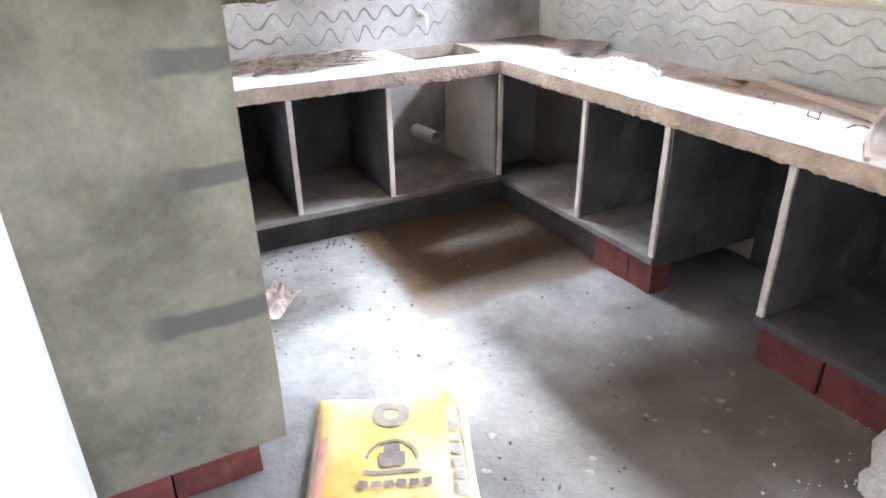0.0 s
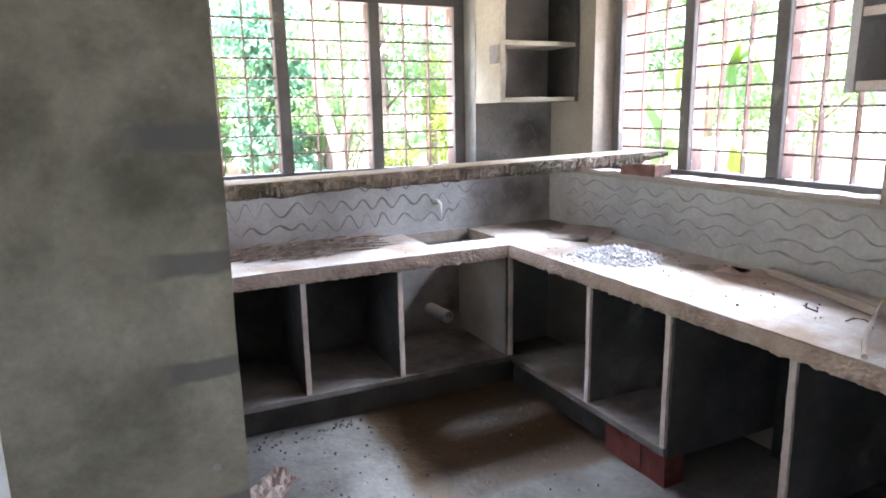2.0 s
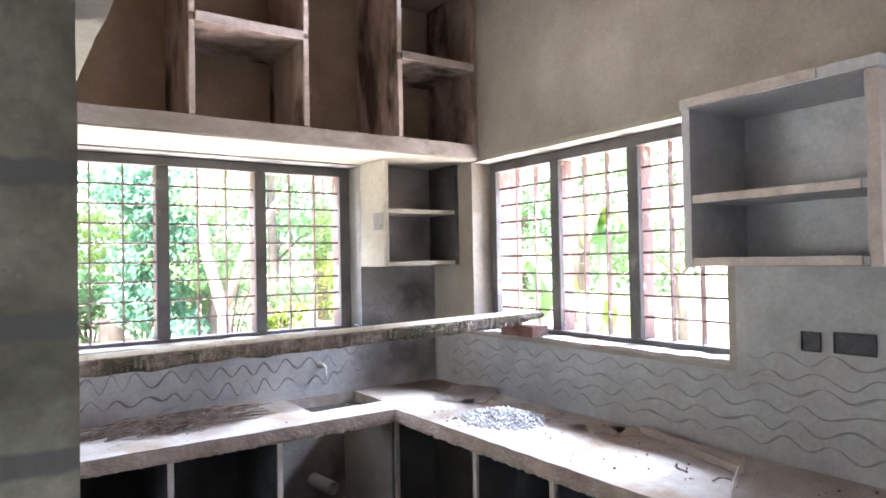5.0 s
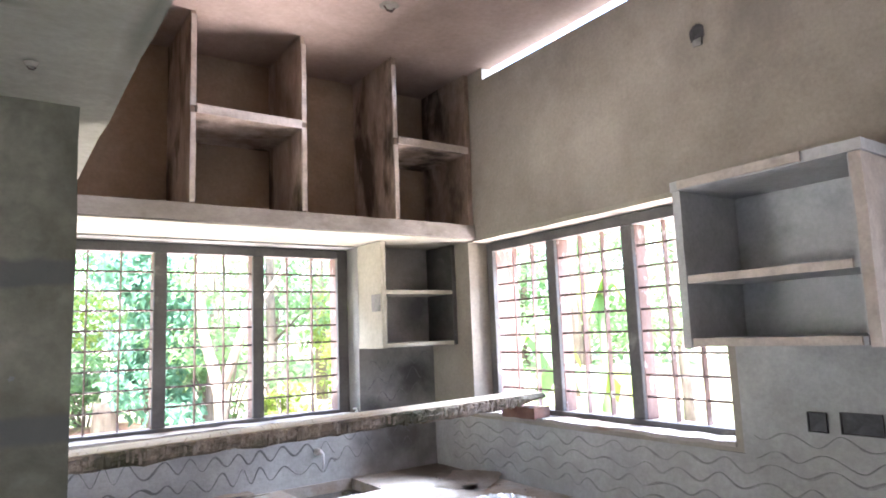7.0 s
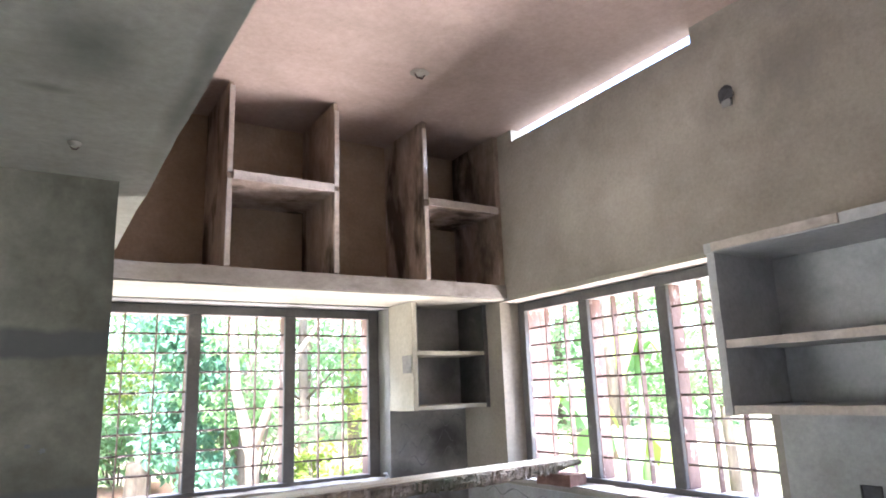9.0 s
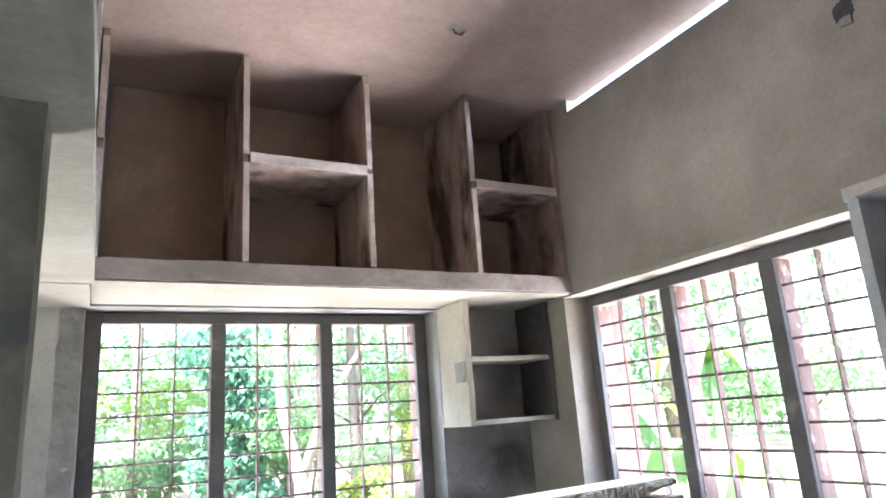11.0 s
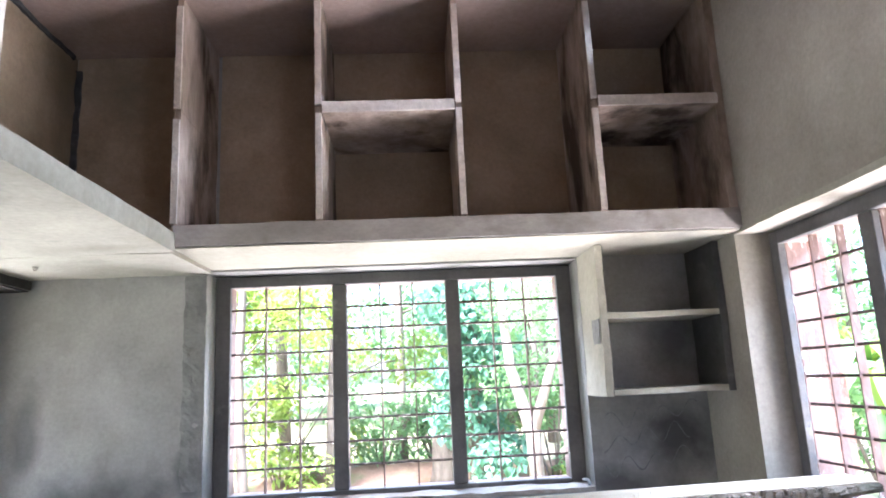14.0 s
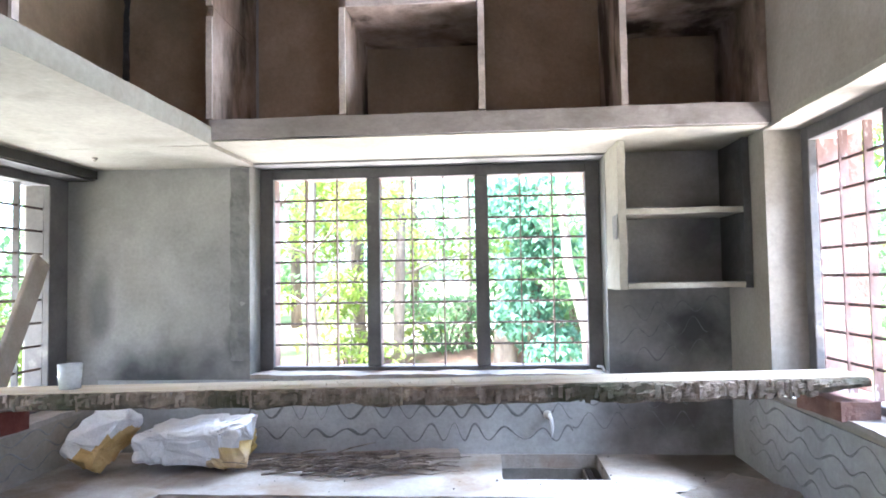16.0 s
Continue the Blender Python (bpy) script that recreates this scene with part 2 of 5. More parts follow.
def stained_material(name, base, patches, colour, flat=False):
    """Plaster with soft dark stains and patches: patches (x, z, half width, half height, amount) on the wall's face, or
    (x, y, ...) if flat.
    """
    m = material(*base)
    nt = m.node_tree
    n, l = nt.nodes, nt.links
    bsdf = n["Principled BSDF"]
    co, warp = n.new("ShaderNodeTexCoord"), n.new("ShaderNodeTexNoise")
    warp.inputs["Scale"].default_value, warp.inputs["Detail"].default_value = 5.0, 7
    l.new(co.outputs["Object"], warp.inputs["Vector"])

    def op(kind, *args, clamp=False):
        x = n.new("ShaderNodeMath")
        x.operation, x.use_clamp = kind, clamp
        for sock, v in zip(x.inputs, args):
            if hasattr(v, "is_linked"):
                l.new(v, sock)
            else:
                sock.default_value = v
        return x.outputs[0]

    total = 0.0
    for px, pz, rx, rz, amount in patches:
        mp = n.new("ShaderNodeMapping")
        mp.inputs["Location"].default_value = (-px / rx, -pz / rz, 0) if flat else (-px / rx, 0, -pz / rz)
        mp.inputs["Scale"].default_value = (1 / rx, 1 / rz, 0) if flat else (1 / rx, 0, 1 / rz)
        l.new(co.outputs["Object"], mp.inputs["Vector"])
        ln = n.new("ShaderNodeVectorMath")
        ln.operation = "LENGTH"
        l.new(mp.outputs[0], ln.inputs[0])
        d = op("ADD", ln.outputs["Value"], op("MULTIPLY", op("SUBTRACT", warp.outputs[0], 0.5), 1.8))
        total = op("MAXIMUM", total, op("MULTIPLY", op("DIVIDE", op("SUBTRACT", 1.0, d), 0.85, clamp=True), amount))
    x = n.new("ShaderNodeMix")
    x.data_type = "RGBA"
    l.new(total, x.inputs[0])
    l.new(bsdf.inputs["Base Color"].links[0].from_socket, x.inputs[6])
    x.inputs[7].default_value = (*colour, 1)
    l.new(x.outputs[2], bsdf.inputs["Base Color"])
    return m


# stains low on the left; darker patches below and inside the corner cabinet
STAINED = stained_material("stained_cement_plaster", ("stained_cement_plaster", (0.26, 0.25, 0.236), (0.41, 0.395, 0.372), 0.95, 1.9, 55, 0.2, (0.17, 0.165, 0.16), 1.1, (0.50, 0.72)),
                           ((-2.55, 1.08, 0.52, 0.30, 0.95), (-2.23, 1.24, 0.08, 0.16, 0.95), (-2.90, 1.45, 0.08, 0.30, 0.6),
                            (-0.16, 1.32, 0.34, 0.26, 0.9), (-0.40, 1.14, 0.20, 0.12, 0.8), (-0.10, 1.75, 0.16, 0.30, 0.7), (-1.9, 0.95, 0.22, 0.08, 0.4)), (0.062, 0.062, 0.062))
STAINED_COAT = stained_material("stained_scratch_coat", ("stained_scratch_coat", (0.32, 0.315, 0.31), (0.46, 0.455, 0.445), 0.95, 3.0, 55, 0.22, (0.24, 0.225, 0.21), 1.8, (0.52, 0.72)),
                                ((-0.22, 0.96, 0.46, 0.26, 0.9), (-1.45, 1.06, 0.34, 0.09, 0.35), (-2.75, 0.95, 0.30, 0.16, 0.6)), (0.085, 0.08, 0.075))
# the corner of the worktop, in the worktop's own coordinates
DIRTY_TOP = stained_material("dirty_concrete", ("dirty_concrete", (0.31, 0.272, 0.24), (0.48, 0.44, 0.40), 0.95, 4.0, 70, 0.35, (0.235, 0.172, 0.122), 2.4, (0.50, 0.66)),
                             ((0.64, 0.46, 0.42, 0.34, 0.95), (0.20, 0.58, 0.20, 0.05, 0.6)), (0.10, 0.085, 0.07), True)

# on the loft slab, in its own coordinates
WEST_SLAB = stained_material("smudged_slab_plaster", ("smudged_slab_plaster", (0.29, 0.268, 0.222), (0.42, 0.393, 0.335), 0.95, 1.8, 45, 0.15, (0.15, 0.148, 0.13), 2.2, (0.56, 0.74)),
                             ((0.20, -0.06, 0.11, 0.14, 0.85), (0.345, 0.05, 0.030, 0.50, 0.7), (0.15, 0.12, 0.05, 0.02, 0.6), (0.10, 1.9, 0.30, 0.10, 0.4)), (0.115, 0.115, 0.09), True)


def band_material():
    """Patchy plaster with dark smeared mortar bands."""
    m = material("patchy_cement_plaster", (0.105, 0.099, 0.072), (0.30, 0.284, 0.224), 0.95, 2.6, 45, 0.3, (0.07, 0.067, 0.048), 1.9, (0.50, 0.66))
    nt = m.node_tree
    n, l = nt.nodes, nt.links
    bsdf = n["Principled BSDF"]
    co, sep, warp = n.new("ShaderNodeTexCoord"), n.new("ShaderNodeSeparateXYZ"), n.new("ShaderNodeTexNoise")
    warp.inputs["Scale"].default_value, warp.inputs["Detail"].default_value = 6.0, 5
    l.new(co.outputs["Object"], sep.inputs[0])
    l.new(co.outputs["Object"], warp.inputs["Vector"])

    def op(kind, *args, clamp=False):
        x = n.new("ShaderNodeMath")
        x.operation, x.use_clamp = kind, clamp
        for sock, v in zip(x.inputs, args):
            if hasattr(v, "is_linked"):
                l.new(v, sock)
            else:
                sock.default_value = v
        return x.outputs[0]

    total = 0.0
    for z, x0, half in BANDS:
        wob = op("MULTIPLY", op("SUBTRACT", warp.outputs[0], 0.5), 0.06)
        off = op("ABSOLUTE", op("ADD", op("SUBTRACT", sep.outputs["Z"], z), wob))
        across = op("DIVIDE", op("SUBTRACT", half, off), half * 0.35, clamp=True)
        start = op("DIVIDE", op("SUBTRACT", op("ADD", sep.outputs["X"], wob), x0), 0.06, clamp=True)
        total = op("MAXIMUM", total, op("MULTIPLY", across, start))
    x = n.new("ShaderNodeMix")
    x.data_type = "RGBA"
    l.new(op("MULTIPLY", total, 0.85), x.inputs[0])
    l.new(bsdf.inputs["Base Color"].links[0].from_socket, x.inputs[6])
    x.inputs[7].default_value = (0.085, 0.085, 0.08, 1)
    l.new(x.outputs[2], bsdf.inputs["Base Color"])
    return m


BANDS = ((1.42, -2.42, 0.036), (1.139, -2.40, 0.030), (0.886, -2.40, 0.030), (0.535, -2.50, 0.036), (1.74, -2.45, 0.030))
PIER_PLASTER = band_material()


def leaf_material(name, dark, light, glow):
    m = bpy.data.materials.new(name)
    m.use_nodes = True
    nt = m.node_tree
    n, l = nt.nodes, nt.links
    bsdf = n["Principled BSDF"]
    geo = n.new("ShaderNodeNewGeometry")
    x = n.new("ShaderNodeMix")
    x.data_type = "RGBA"
    x.inputs[6].default_value, x.inputs[7].default_value = (*dark, 1), (*light, 1)
    l.new(geo.outputs["Random Per Island"], x.inputs[0])
    l.new(x.outputs[2], bsdf.inputs["Base Color"])
    bsdf.inputs["Roughness"].default_value = 0.45
    tr = n.new("ShaderNodeBsdfTranslucent")
    tr.inputs["Color"].default_value = (*glow, 1)
    add = n.new("ShaderNodeMixShader")
    add.inputs[0].default_value = 0.45
    l.new(bsdf.outputs[0], add.inputs[1])
    l.new(tr.outputs[0], add.inputs[2])
    l.new(add.outputs[0], n["Material Output"].inputs["Surface"])
    return m


LEAF_YELLOW = leaf_material("young_leaf", (0.12, 0.19, 0.035), (0.28, 0.34, 0.07), (0.32, 0.40, 0.08))
LEAF_GREEN = leaf_material("leaf", (0.09, 0.17, 0.075), (0.19, 0.30, 0.13), (0.24, 0.38, 0.16))
LEAF_BLUE = leaf_material("vine_leaf", (0.075, 0.16, 0.11), (0.16, 0.29, 0.20), (0.19, 0.36, 0.24))


# ---- building helpers ----
def box(bm, x0, x1, y0, y1, z0, z1):
    v = [bm.verts.new(p) for p in ((x0, y0, z0), (x1, y0, z0), (x1, y1, z0), (x0, y1, z0), (x0, y0, z1), (x1, y0, z1), (x1, y1, z1), (x0, y1, z1))]
    for q in ((3, 2, 1, 0), (4, 5, 6, 7), (0, 1, 5, 4), (1, 2, 6, 5), (2, 3, 7, 6), (3, 0, 4, 7)):
        bm.faces.new([v[i] for i in q])
    return bm


def boxes(*bounds):
    bm = bmesh.new()
    for b in bounds:
        box(bm, *b)
    return bm


def soft(bm, width=0.004, segments=1):
    bmesh.ops.bevel(bm, geom=list(bm.edges), offset=width, segments=segments, affect="EDGES", clamp_overlap=True)
    return bm


def rough_box(x0, x1, y0, y1, z0, z1, step=0.06, amp=0.004, freq=7.0, seed=0.0):
    """A box with uneven, hand-made faces and edges."""
    bm = bmesh.new()
    lo, size = (x0, y0, z0), (x1 - x0, y1 - y0, z1 - z0)
    counts = [max(1, round(s / step)) for s in size]
    cache = {}

    def vert(i, j, k):
        if (i, j, k) not in cache:
            p = Vector([lo[a] + size[a] * c / counts[a] for a, c in enumerate((i, j, k))])
            p += amp * noise.noise_vector(p * freq + Vector((seed, seed, seed))) + 0.5 * amp * noise.noise_vector(p * freq * 4 + Vector((seed, 3, 1)))
            cache[i, j, k] = bm.verts.new(p)
        return cache[i, j, k]

    for a in range(3):
        b, c = (a + 1) % 3, (a + 2) % 3
        for end in (0, counts[a]):
            for u in range(counts[b]):
                for w in range(counts[c]):
                    quad = []
                    for du, dw in ((0, 0), (1, 0), (1, 1), (0, 1)):
                        idx = [0, 0, 0]
                        idx[a], idx[b], idx[c] = end, u + du, w + dw
                        quad.append(vert(*idx))
                    bm.faces.new(quad if end else quad[::-1])
    return bm


def tube(bm, points, radii, sides=8):
    """A tapered tube through points, closed at both ends."""
    rings = []
    pts = [Vector([float(c) for c in p]) for p in points]
    radii = [float(r) for r in radii]
    for i, p in enumerate(pts):
        d = (pts[min(i + 1, len(pts) - 1)] - pts[max(i - 1, 0)]).normalized()
        u = d.orthogonal().normalized()
        w = d.cross(u)
        rings.append([bm.verts.new(p + radii[i] * (math.cos(a) * u + math.sin(a) * w)) for a in [2 * math.pi * k / sides for k in range(sides)]])
    for r0, r1 in zip(rings, rings[1:]):
        for k in range(sides):
            bm.faces.new((r0[k], r0[(k + 1) % sides], r1[(k + 1) % sides], r1[k]))
    bm.faces.new(rings[0][::-1])
    bm.faces.new(rings[-1])
    return bm


def wall_mesh(bm, axis, face, back, u0, u1, z0, z1, openings):
    """A wall in the plane axis = face..back with rectangular openings (u0, u1, z0, z1) through it."""
    us = sorted({u0, u1, *[v for o in openings for v in o[:2]]})
    zs = sorted({z0, z1, *[v for o in openings for v in o[2:]]})

    def solid(i, k):
        if not (0 <= i < len(us) - 1 and 0 <= k < len(zs) - 1):
            return False
        u, z = (us[i] + us[i + 1]) / 2, (zs[k] + zs[k + 1]) / 2
        return not any(o[0] < u < o[1] and o[2] < z < o[3] for o in openings)

    cache = {}

    def vert(i, k, side):
        if (i, k, side) not in cache:
            d = back if side else face
            cache[i, k, side] = bm.verts.new((d, us[i], zs[k]) if axis == "x" else (us[i], d, zs[k]))
        return cache[i, k, side]

    for i in range(len(us) - 1):
        for k in range(len(zs) - 1):
            if not solid(i, k):
                continue
            for side in (0, 1):
                bm.faces.new([vert(*c, side) for c in ((i, k), (i + 1, k), (i + 1, k + 1), (i, k + 1))])
            for (di, dk), (a, b) in (((-1, 0), ((i, k), (i, k + 1))), ((1, 0), ((i + 1, k), (i + 1, k + 1))), ((0, -1), ((i, k), (i + 1, k))), ((0, 1), ((i, k + 1), (i + 1, k + 1)))):
                if not solid(i + di, k + dk):
                    bm.faces.new((vert(*a, 0), vert(*b, 0), vert(*b, 1), vert(*a, 1)))
    bmesh.ops.recalc_face_normals(bm, faces=bm.faces)
    return bm


def mesh_of(name, bm, mat, smooth=False):
    me = bpy.data.meshes.new(name)
    bm.to_mesh(me)
    bm.free()
    me.materials.append(mat)
    if smooth:
        me.polygons.foreach_set("use_smooth", [True] * len(me.polygons))
    return me


def thing(name, at, label, category, group="", kind=""):
    ob = new(name)
    ob.location = at
    ob.empty_display_size = 0.1
    return tagged(ob, label, category, group, kind)


def base_of(ob):
    return base_of(ob.parent) + ob.location if ob.parent else ob.location.copy()


def part(name, bm, mat, parent, label="", smooth=False, kind=""):
    """Links a bmesh in world coordinates as one mesh object under a thing or part."""
    bmesh.ops.translate(bm, verts=bm.verts, vec=-base_of(parent))
    ob = new(name, mesh_of(name, bm, mat, smooth))
    ob.parent = parent
    return tagged(ob, label, "", "", kind)


def solo(name, bm, mat, label, category, group="", kind="", smooth=False, at=None):
    """A thing of one mesh; its origin goes to at."""
    at = Vector(at or (0, 0, 0))
    bmesh.ops.translate(bm, verts=bm.verts, vec=-at)
    ob = new(name, mesh_of(name, bm, mat, smooth))
    ob.location = at
    return tagged(ob, label, category, group, kind)


# ---- the plan, in metres: the room's north-east corner is the origin ----
CEIL = 3.14
WEST, SOUTH, LANE = -2.92, -4.8, -2.69
LOFT0, LOFT1, LOFT_W0, LOFT_W1 = 2.13, 2.21, 2.108, 2.180
TOP0, TOP1 = 0.722, 0.782
NORTH_WIN = (-2.17, -0.53, 1.13, 2.115)
EAST_WIN = (-2.04, -0.415, 1.12, 2.115)
WEST_WIN = (-1.70, -0.001, 1.00, 2.065)
SLOT = (-1.90, -0.62, 3.065, 3.15)
DOORWAY = (-4.45, -3.55, 0.0, 2.1)

# floor, ceiling, walls
bm = bmesh.new()
n_x, n_y = 60, 90
grid = [[bm.verts.new((x, y, 0.010 * noise.noise(Vector((x * 1.6, y * 1.6, 0))) + 0.003 * noise.noise(Vector((x * 9, y * 9, 5))) - 0.004))
         for y in np.linspace(SOUTH - 0.05, 0.02, n_y)] for x in np.linspace(WEST - 0.1, 0.02, n_x)]
for i in range(n_x - 1):
    for j in range(n_y - 1):
        bm.faces.new((grid[i][j], grid[i + 1][j], grid[i + 1][j + 1], grid[i][j + 1]))
floor = solo("floor", bm, FLOOR, "uneven grey cement floor with a damp brown patch and grit", "floor", kind="structure", smooth=True)
solo("ceiling", boxes((WEST - 0.36, 0.06, SOUTH - 0.3, 0.36, CEIL, CEIL + 0.14)), CEILING, "bare pinkish cement plaster ceiling", "ceiling", kind="structure")

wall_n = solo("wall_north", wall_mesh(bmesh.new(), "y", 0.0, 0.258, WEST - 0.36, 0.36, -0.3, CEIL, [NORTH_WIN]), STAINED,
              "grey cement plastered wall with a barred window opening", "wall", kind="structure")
part("masonry", wall_mesh(bmesh.new(), "y", 0.26, 0.36, WEST - 0.36, 0.36, -0.3, CEIL, [NORTH_WIN]), LATERITE, wall_n, "bare red laterite outer face")
wall_e = solo("wall_east", wall_mesh(bmesh.new(), "x", 0.0, 0.258, SOUTH, -0.001, -0.3, CEIL - 0.001, [EAST_WIN, SLOT, DOORWAY]), PLASTER,
              "grey cement plastered wall with a barred window and a high slot", "wall", kind="structure")
part("masonry", wall_mesh(bmesh.new(), "x", 0.26, 0.36, SOUTH, -0.001, -0.3, CEIL - 0.001, [EAST_WIN, SLOT, DOORWAY]), LATERITE, wall_e, "bare red laterite outer face")
wall_w = solo("wall_west", wall_mesh(bmesh.new(), "x", WEST, WEST - 0.258, SOUTH, -0.001, -0.3, CEIL, [WEST_WIN]), PLASTER,
              "grey cement plastered wall with a barred window opening", "wall", kind="structure")
part("masonry", wall_mesh(bmesh.new(), "x", WEST - 0.26, WEST - 0.31, SOUTH, -0.001, -0.3, CEIL, [WEST_WIN]), LATERITE, wall_w, "bare red laterite outer face")
solo("wall_south", wall_mesh(bmesh.new(), "y", SOUTH - 0.002, SOUTH - 0.2, WEST - 0.3, 0.3, -0.3, CEIL, []), PLASTER, "plain grey cement plastered wall", "wall", kind="structure")
solo("wall_lane", boxes((WEST + 0.002, LANE, SOUTH + 0.002, -1.932, -0.05, LOFT_W0 - 0.004)), WHITE_WALL, "smooth white puttied wall beside the grey pier", "wall", kind="structure")
solo("wall_loft_back", rough_box(WEST + 0.002, -2.78, SOUTH + 0.3, -0.002, LOFT_W1 + 0.002, CEIL - 0.002, 0.2, 0.003), LOFT_BACK, "grey plastered wall behind the loft", "wall", kind="structure")

# pier that carries the loft, plaster over a red brick foot
pier = solo("wall_pier", rough_box(LANE - 0.2, -2.205, -1.93, -1.80, 0.10, LOFT_W0 + 0.002, 0.08, 0.0035, 4), PIER_PLASTER,
            "patchy grey plastered pier standing on bare red bricks", "wall", kind="structure")

# chips knocked out of the pier's plaster
for cx, cz, r in ((-2.509, 0.233, 0.014), (-2.415, 0.258, 0.010), (-2.277, 0.643, 0.010), (-2.335, 1.535, 0.005), (-2.309, 1.525, 0.006)):
    bm = bmesh.new()
    c = bm.verts.new((cx, -1.9352, cz))
    ring = [bm.verts.new((cx + r * 1.3 * math.cos(a) * random.uniform(0.5, 1.2), -1.9362, cz + r * math.sin(a) * random.uniform(0.5, 1.2))) for a in [2 * math.pi * k / 14 for k in range(14)]]
    for k in range(14):
        bm.faces.new((c, ring[k], ring[(k + 1) % 14]))
    part("chip", bm, GROOVE, pier, "dark chipped spot")


# unseen slab outside, added to keep direct sun out of the west window
solo("sunshade", rough_box(WEST - 1.15, WEST - 0.312, -1.95, 0.05, 2.12, 2.20, 0.12, 0.003), SLAB, "added grey slab outside that keeps the sun out of the window", "sunshade", kind="structure")


# ---- windows ----
def window(name, axis, sign, face, u0, u1, z0, z1, pane_u0, pane_u1, pane_z0, pane_z1, label, inner=PINK_PRIMER):
    """A three-light wooden frame with iron bars. axis: the wall's normal; sign: outward."""
    def b(ua, ub, da, db, za, zb):
        d = sorted((face + sign * da, face + sign * db))
        return (d[0], d[1], ua, ub, za, zb) if axis == "x" else (ua, ub, d[0], d[1], za, zb)

    mid = (face + sign * 0.17, (u0 + u1) / 2, z0) if axis == "x" else ((u0 + u1) / 2, face + sign * 0.17, z0)
    win = thing(name, mid, label, "window", kind="structure")
    part("window_frame", soft(boxes(b(u0 + 0.002, pane_u0, 0.135, 0.166, z0 + 0.002, z1 - 0.002), b(pane_u1, u1 - 0.002, 0.135, 0.166, z0 + 0.002, z1 - 0.002),
                                    b(pane_u0, pane_u1, 0.135, 0.166, pane_z1, z1 - 0.002), b(pane_u0, pane_u1, 0.135, 0.166, z0 + 0.002, pane_z0)), 0.003), WOOD_FRAME, win, "grey primed wooden frame")
    part("frame_depth", soft(boxes(b(u0 + 0.002, pane_u0 - 0.003, 0.167, 0.254, z0 + 0.002, z1 - 0.002), b(pane_u1 + 0.003, u1 - 0.002, 0.167, 0.254, z0 + 0.002, z1 - 0.002),
                                   b(pane_u0 - 0.003, pane_u1 + 0.003, 0.167, 0.254, pane_z1 + 0.003, z1 - 0.002), b(pane_u0 - 0.003, pane_u1 + 0.003, 0.167, 0.254, z0 + 0.002, pane_z0 - 0.003)), 0.002), inner, win, "primed sides")
    width = (pane_u1 - pane_u0 - 2 * 0.064) / 3
    rods = 8
    for i in range(3):
        a = pane_u0 + i * (width + 0.064)
        if i < 2:
            mull = part("mullion", soft(boxes(b(a + width, a + width + 0.064, 0.138, 0.166, pane_z0 + 0.001, pane_z1 - 0.001)), 0.004), WOOD_FRAME, win)
            part("mullion_depth", soft(boxes(b(a + width + 0.003, a + width + 0.061, 0.167, 0.250, pane_z0 - 0.002, pane_z1 + 0.002)), 0.003), inner, mull, "primed sides")
        for k in (1, 2):
            u = a + width * k / 3
            part("flat_bar", boxes(b(u - 0.003, u + 0.003, 0.166, 0.196, pane_z0, pane_z1)), inner, win, "scuffed flat iron upright")
        for k in range(1, rods + 1):
            z = pane_z1 + (pane_z0 - pane_z1) * k / (rods + 1)
            bmr = bmesh.new()
            pts = []
            for s in range(7):
                u = a - 0.01 + (width + 0.02) * s / 6
                d = face + sign * 0.179
                pts.append((d, u, z) if axis == "x" else (u, d, z))
            tube(bmr, pts, [0.0052 + 0.0012 * random.random() for _ in pts], 6)
            part("iron_rod", bmr, IRON, win)
    return win


window("window_1", "y", 1, 0.0, *NORTH_WIN, -2.103, -0.598, 1.155, 2.062, "three-light grey wooden window with iron bars facing trees")
window("window_2", "x", 1, 0.0, *EAST_WIN, -1.967, -0.471, 1.155, 2.062, "three-light grey wooden window with iron bars and red jambs")
window("window_3", "x", -1, WEST, *WEST_WIN, -1.63, -0.135, 1.085, 2.02, "barred grey wooden window with a board leaning in it", WOOD_FRAME)
# rough darker mortar where the frame was set
part("mortar_strip", rough_box(-2.262, -2.172, -0.005, -0.001, 1.20, 2.10, 0.018, 0.007, 17, 1.0), SPLAT, wall_n, "rough dark mortar")
# broken mortar along the sills
for nm, b in (("north", (-2.168, -0.532, -0.006, 0.134, 1.118, 1.136)), ("east", (-0.008, 0.134, -2.040, -0.417, 1.114, 1.130)), ("west", (WEST - 0.134, WEST + 0.004, -1.698, -0.072, 0.985, 1.008))):
    x0, x1, y0, y1, z0, z1 = b
    solo("window_sill", rough_box(x0, x1, y0, y1, z0, z1, 0.03, 0.006, 12), WORKTOP, "dusty pale mortar window sill", "sill", kind="structure")

# lintel lip above the east window
solo("trim", rough_box(-0.012, -0.001, -2.09, -0.60, 2.112, 2.135, 0.05, 0.003), SOFFIT, "thin pale plaster lip above the window", "trim", kind="structure")

# dark mortar lining of the west window's reveal
part("reveal_lining", rough_box(WEST - 0.130, WEST - 0.001, WEST_WIN[0] + 0.01, WEST_WIN[1] - 0.01, WEST_WIN[3] - 0.007, WEST_WIN[3] - 0.002, 0.05, 0.0015, 9), DARK_CEMENT, wall_w, "dark mortar in the reveal")
part("reveal_lining", rough_box(WEST + 0.001, WEST + 0.006, WEST_WIN[0], WEST_WIN[1] - 0.001, WEST_WIN[3] + 0.002, LOFT_W0 - 0.003, 0.05, 0.0015, 9), DARK_CEMENT, wall_w, "dark mortar over the opening")

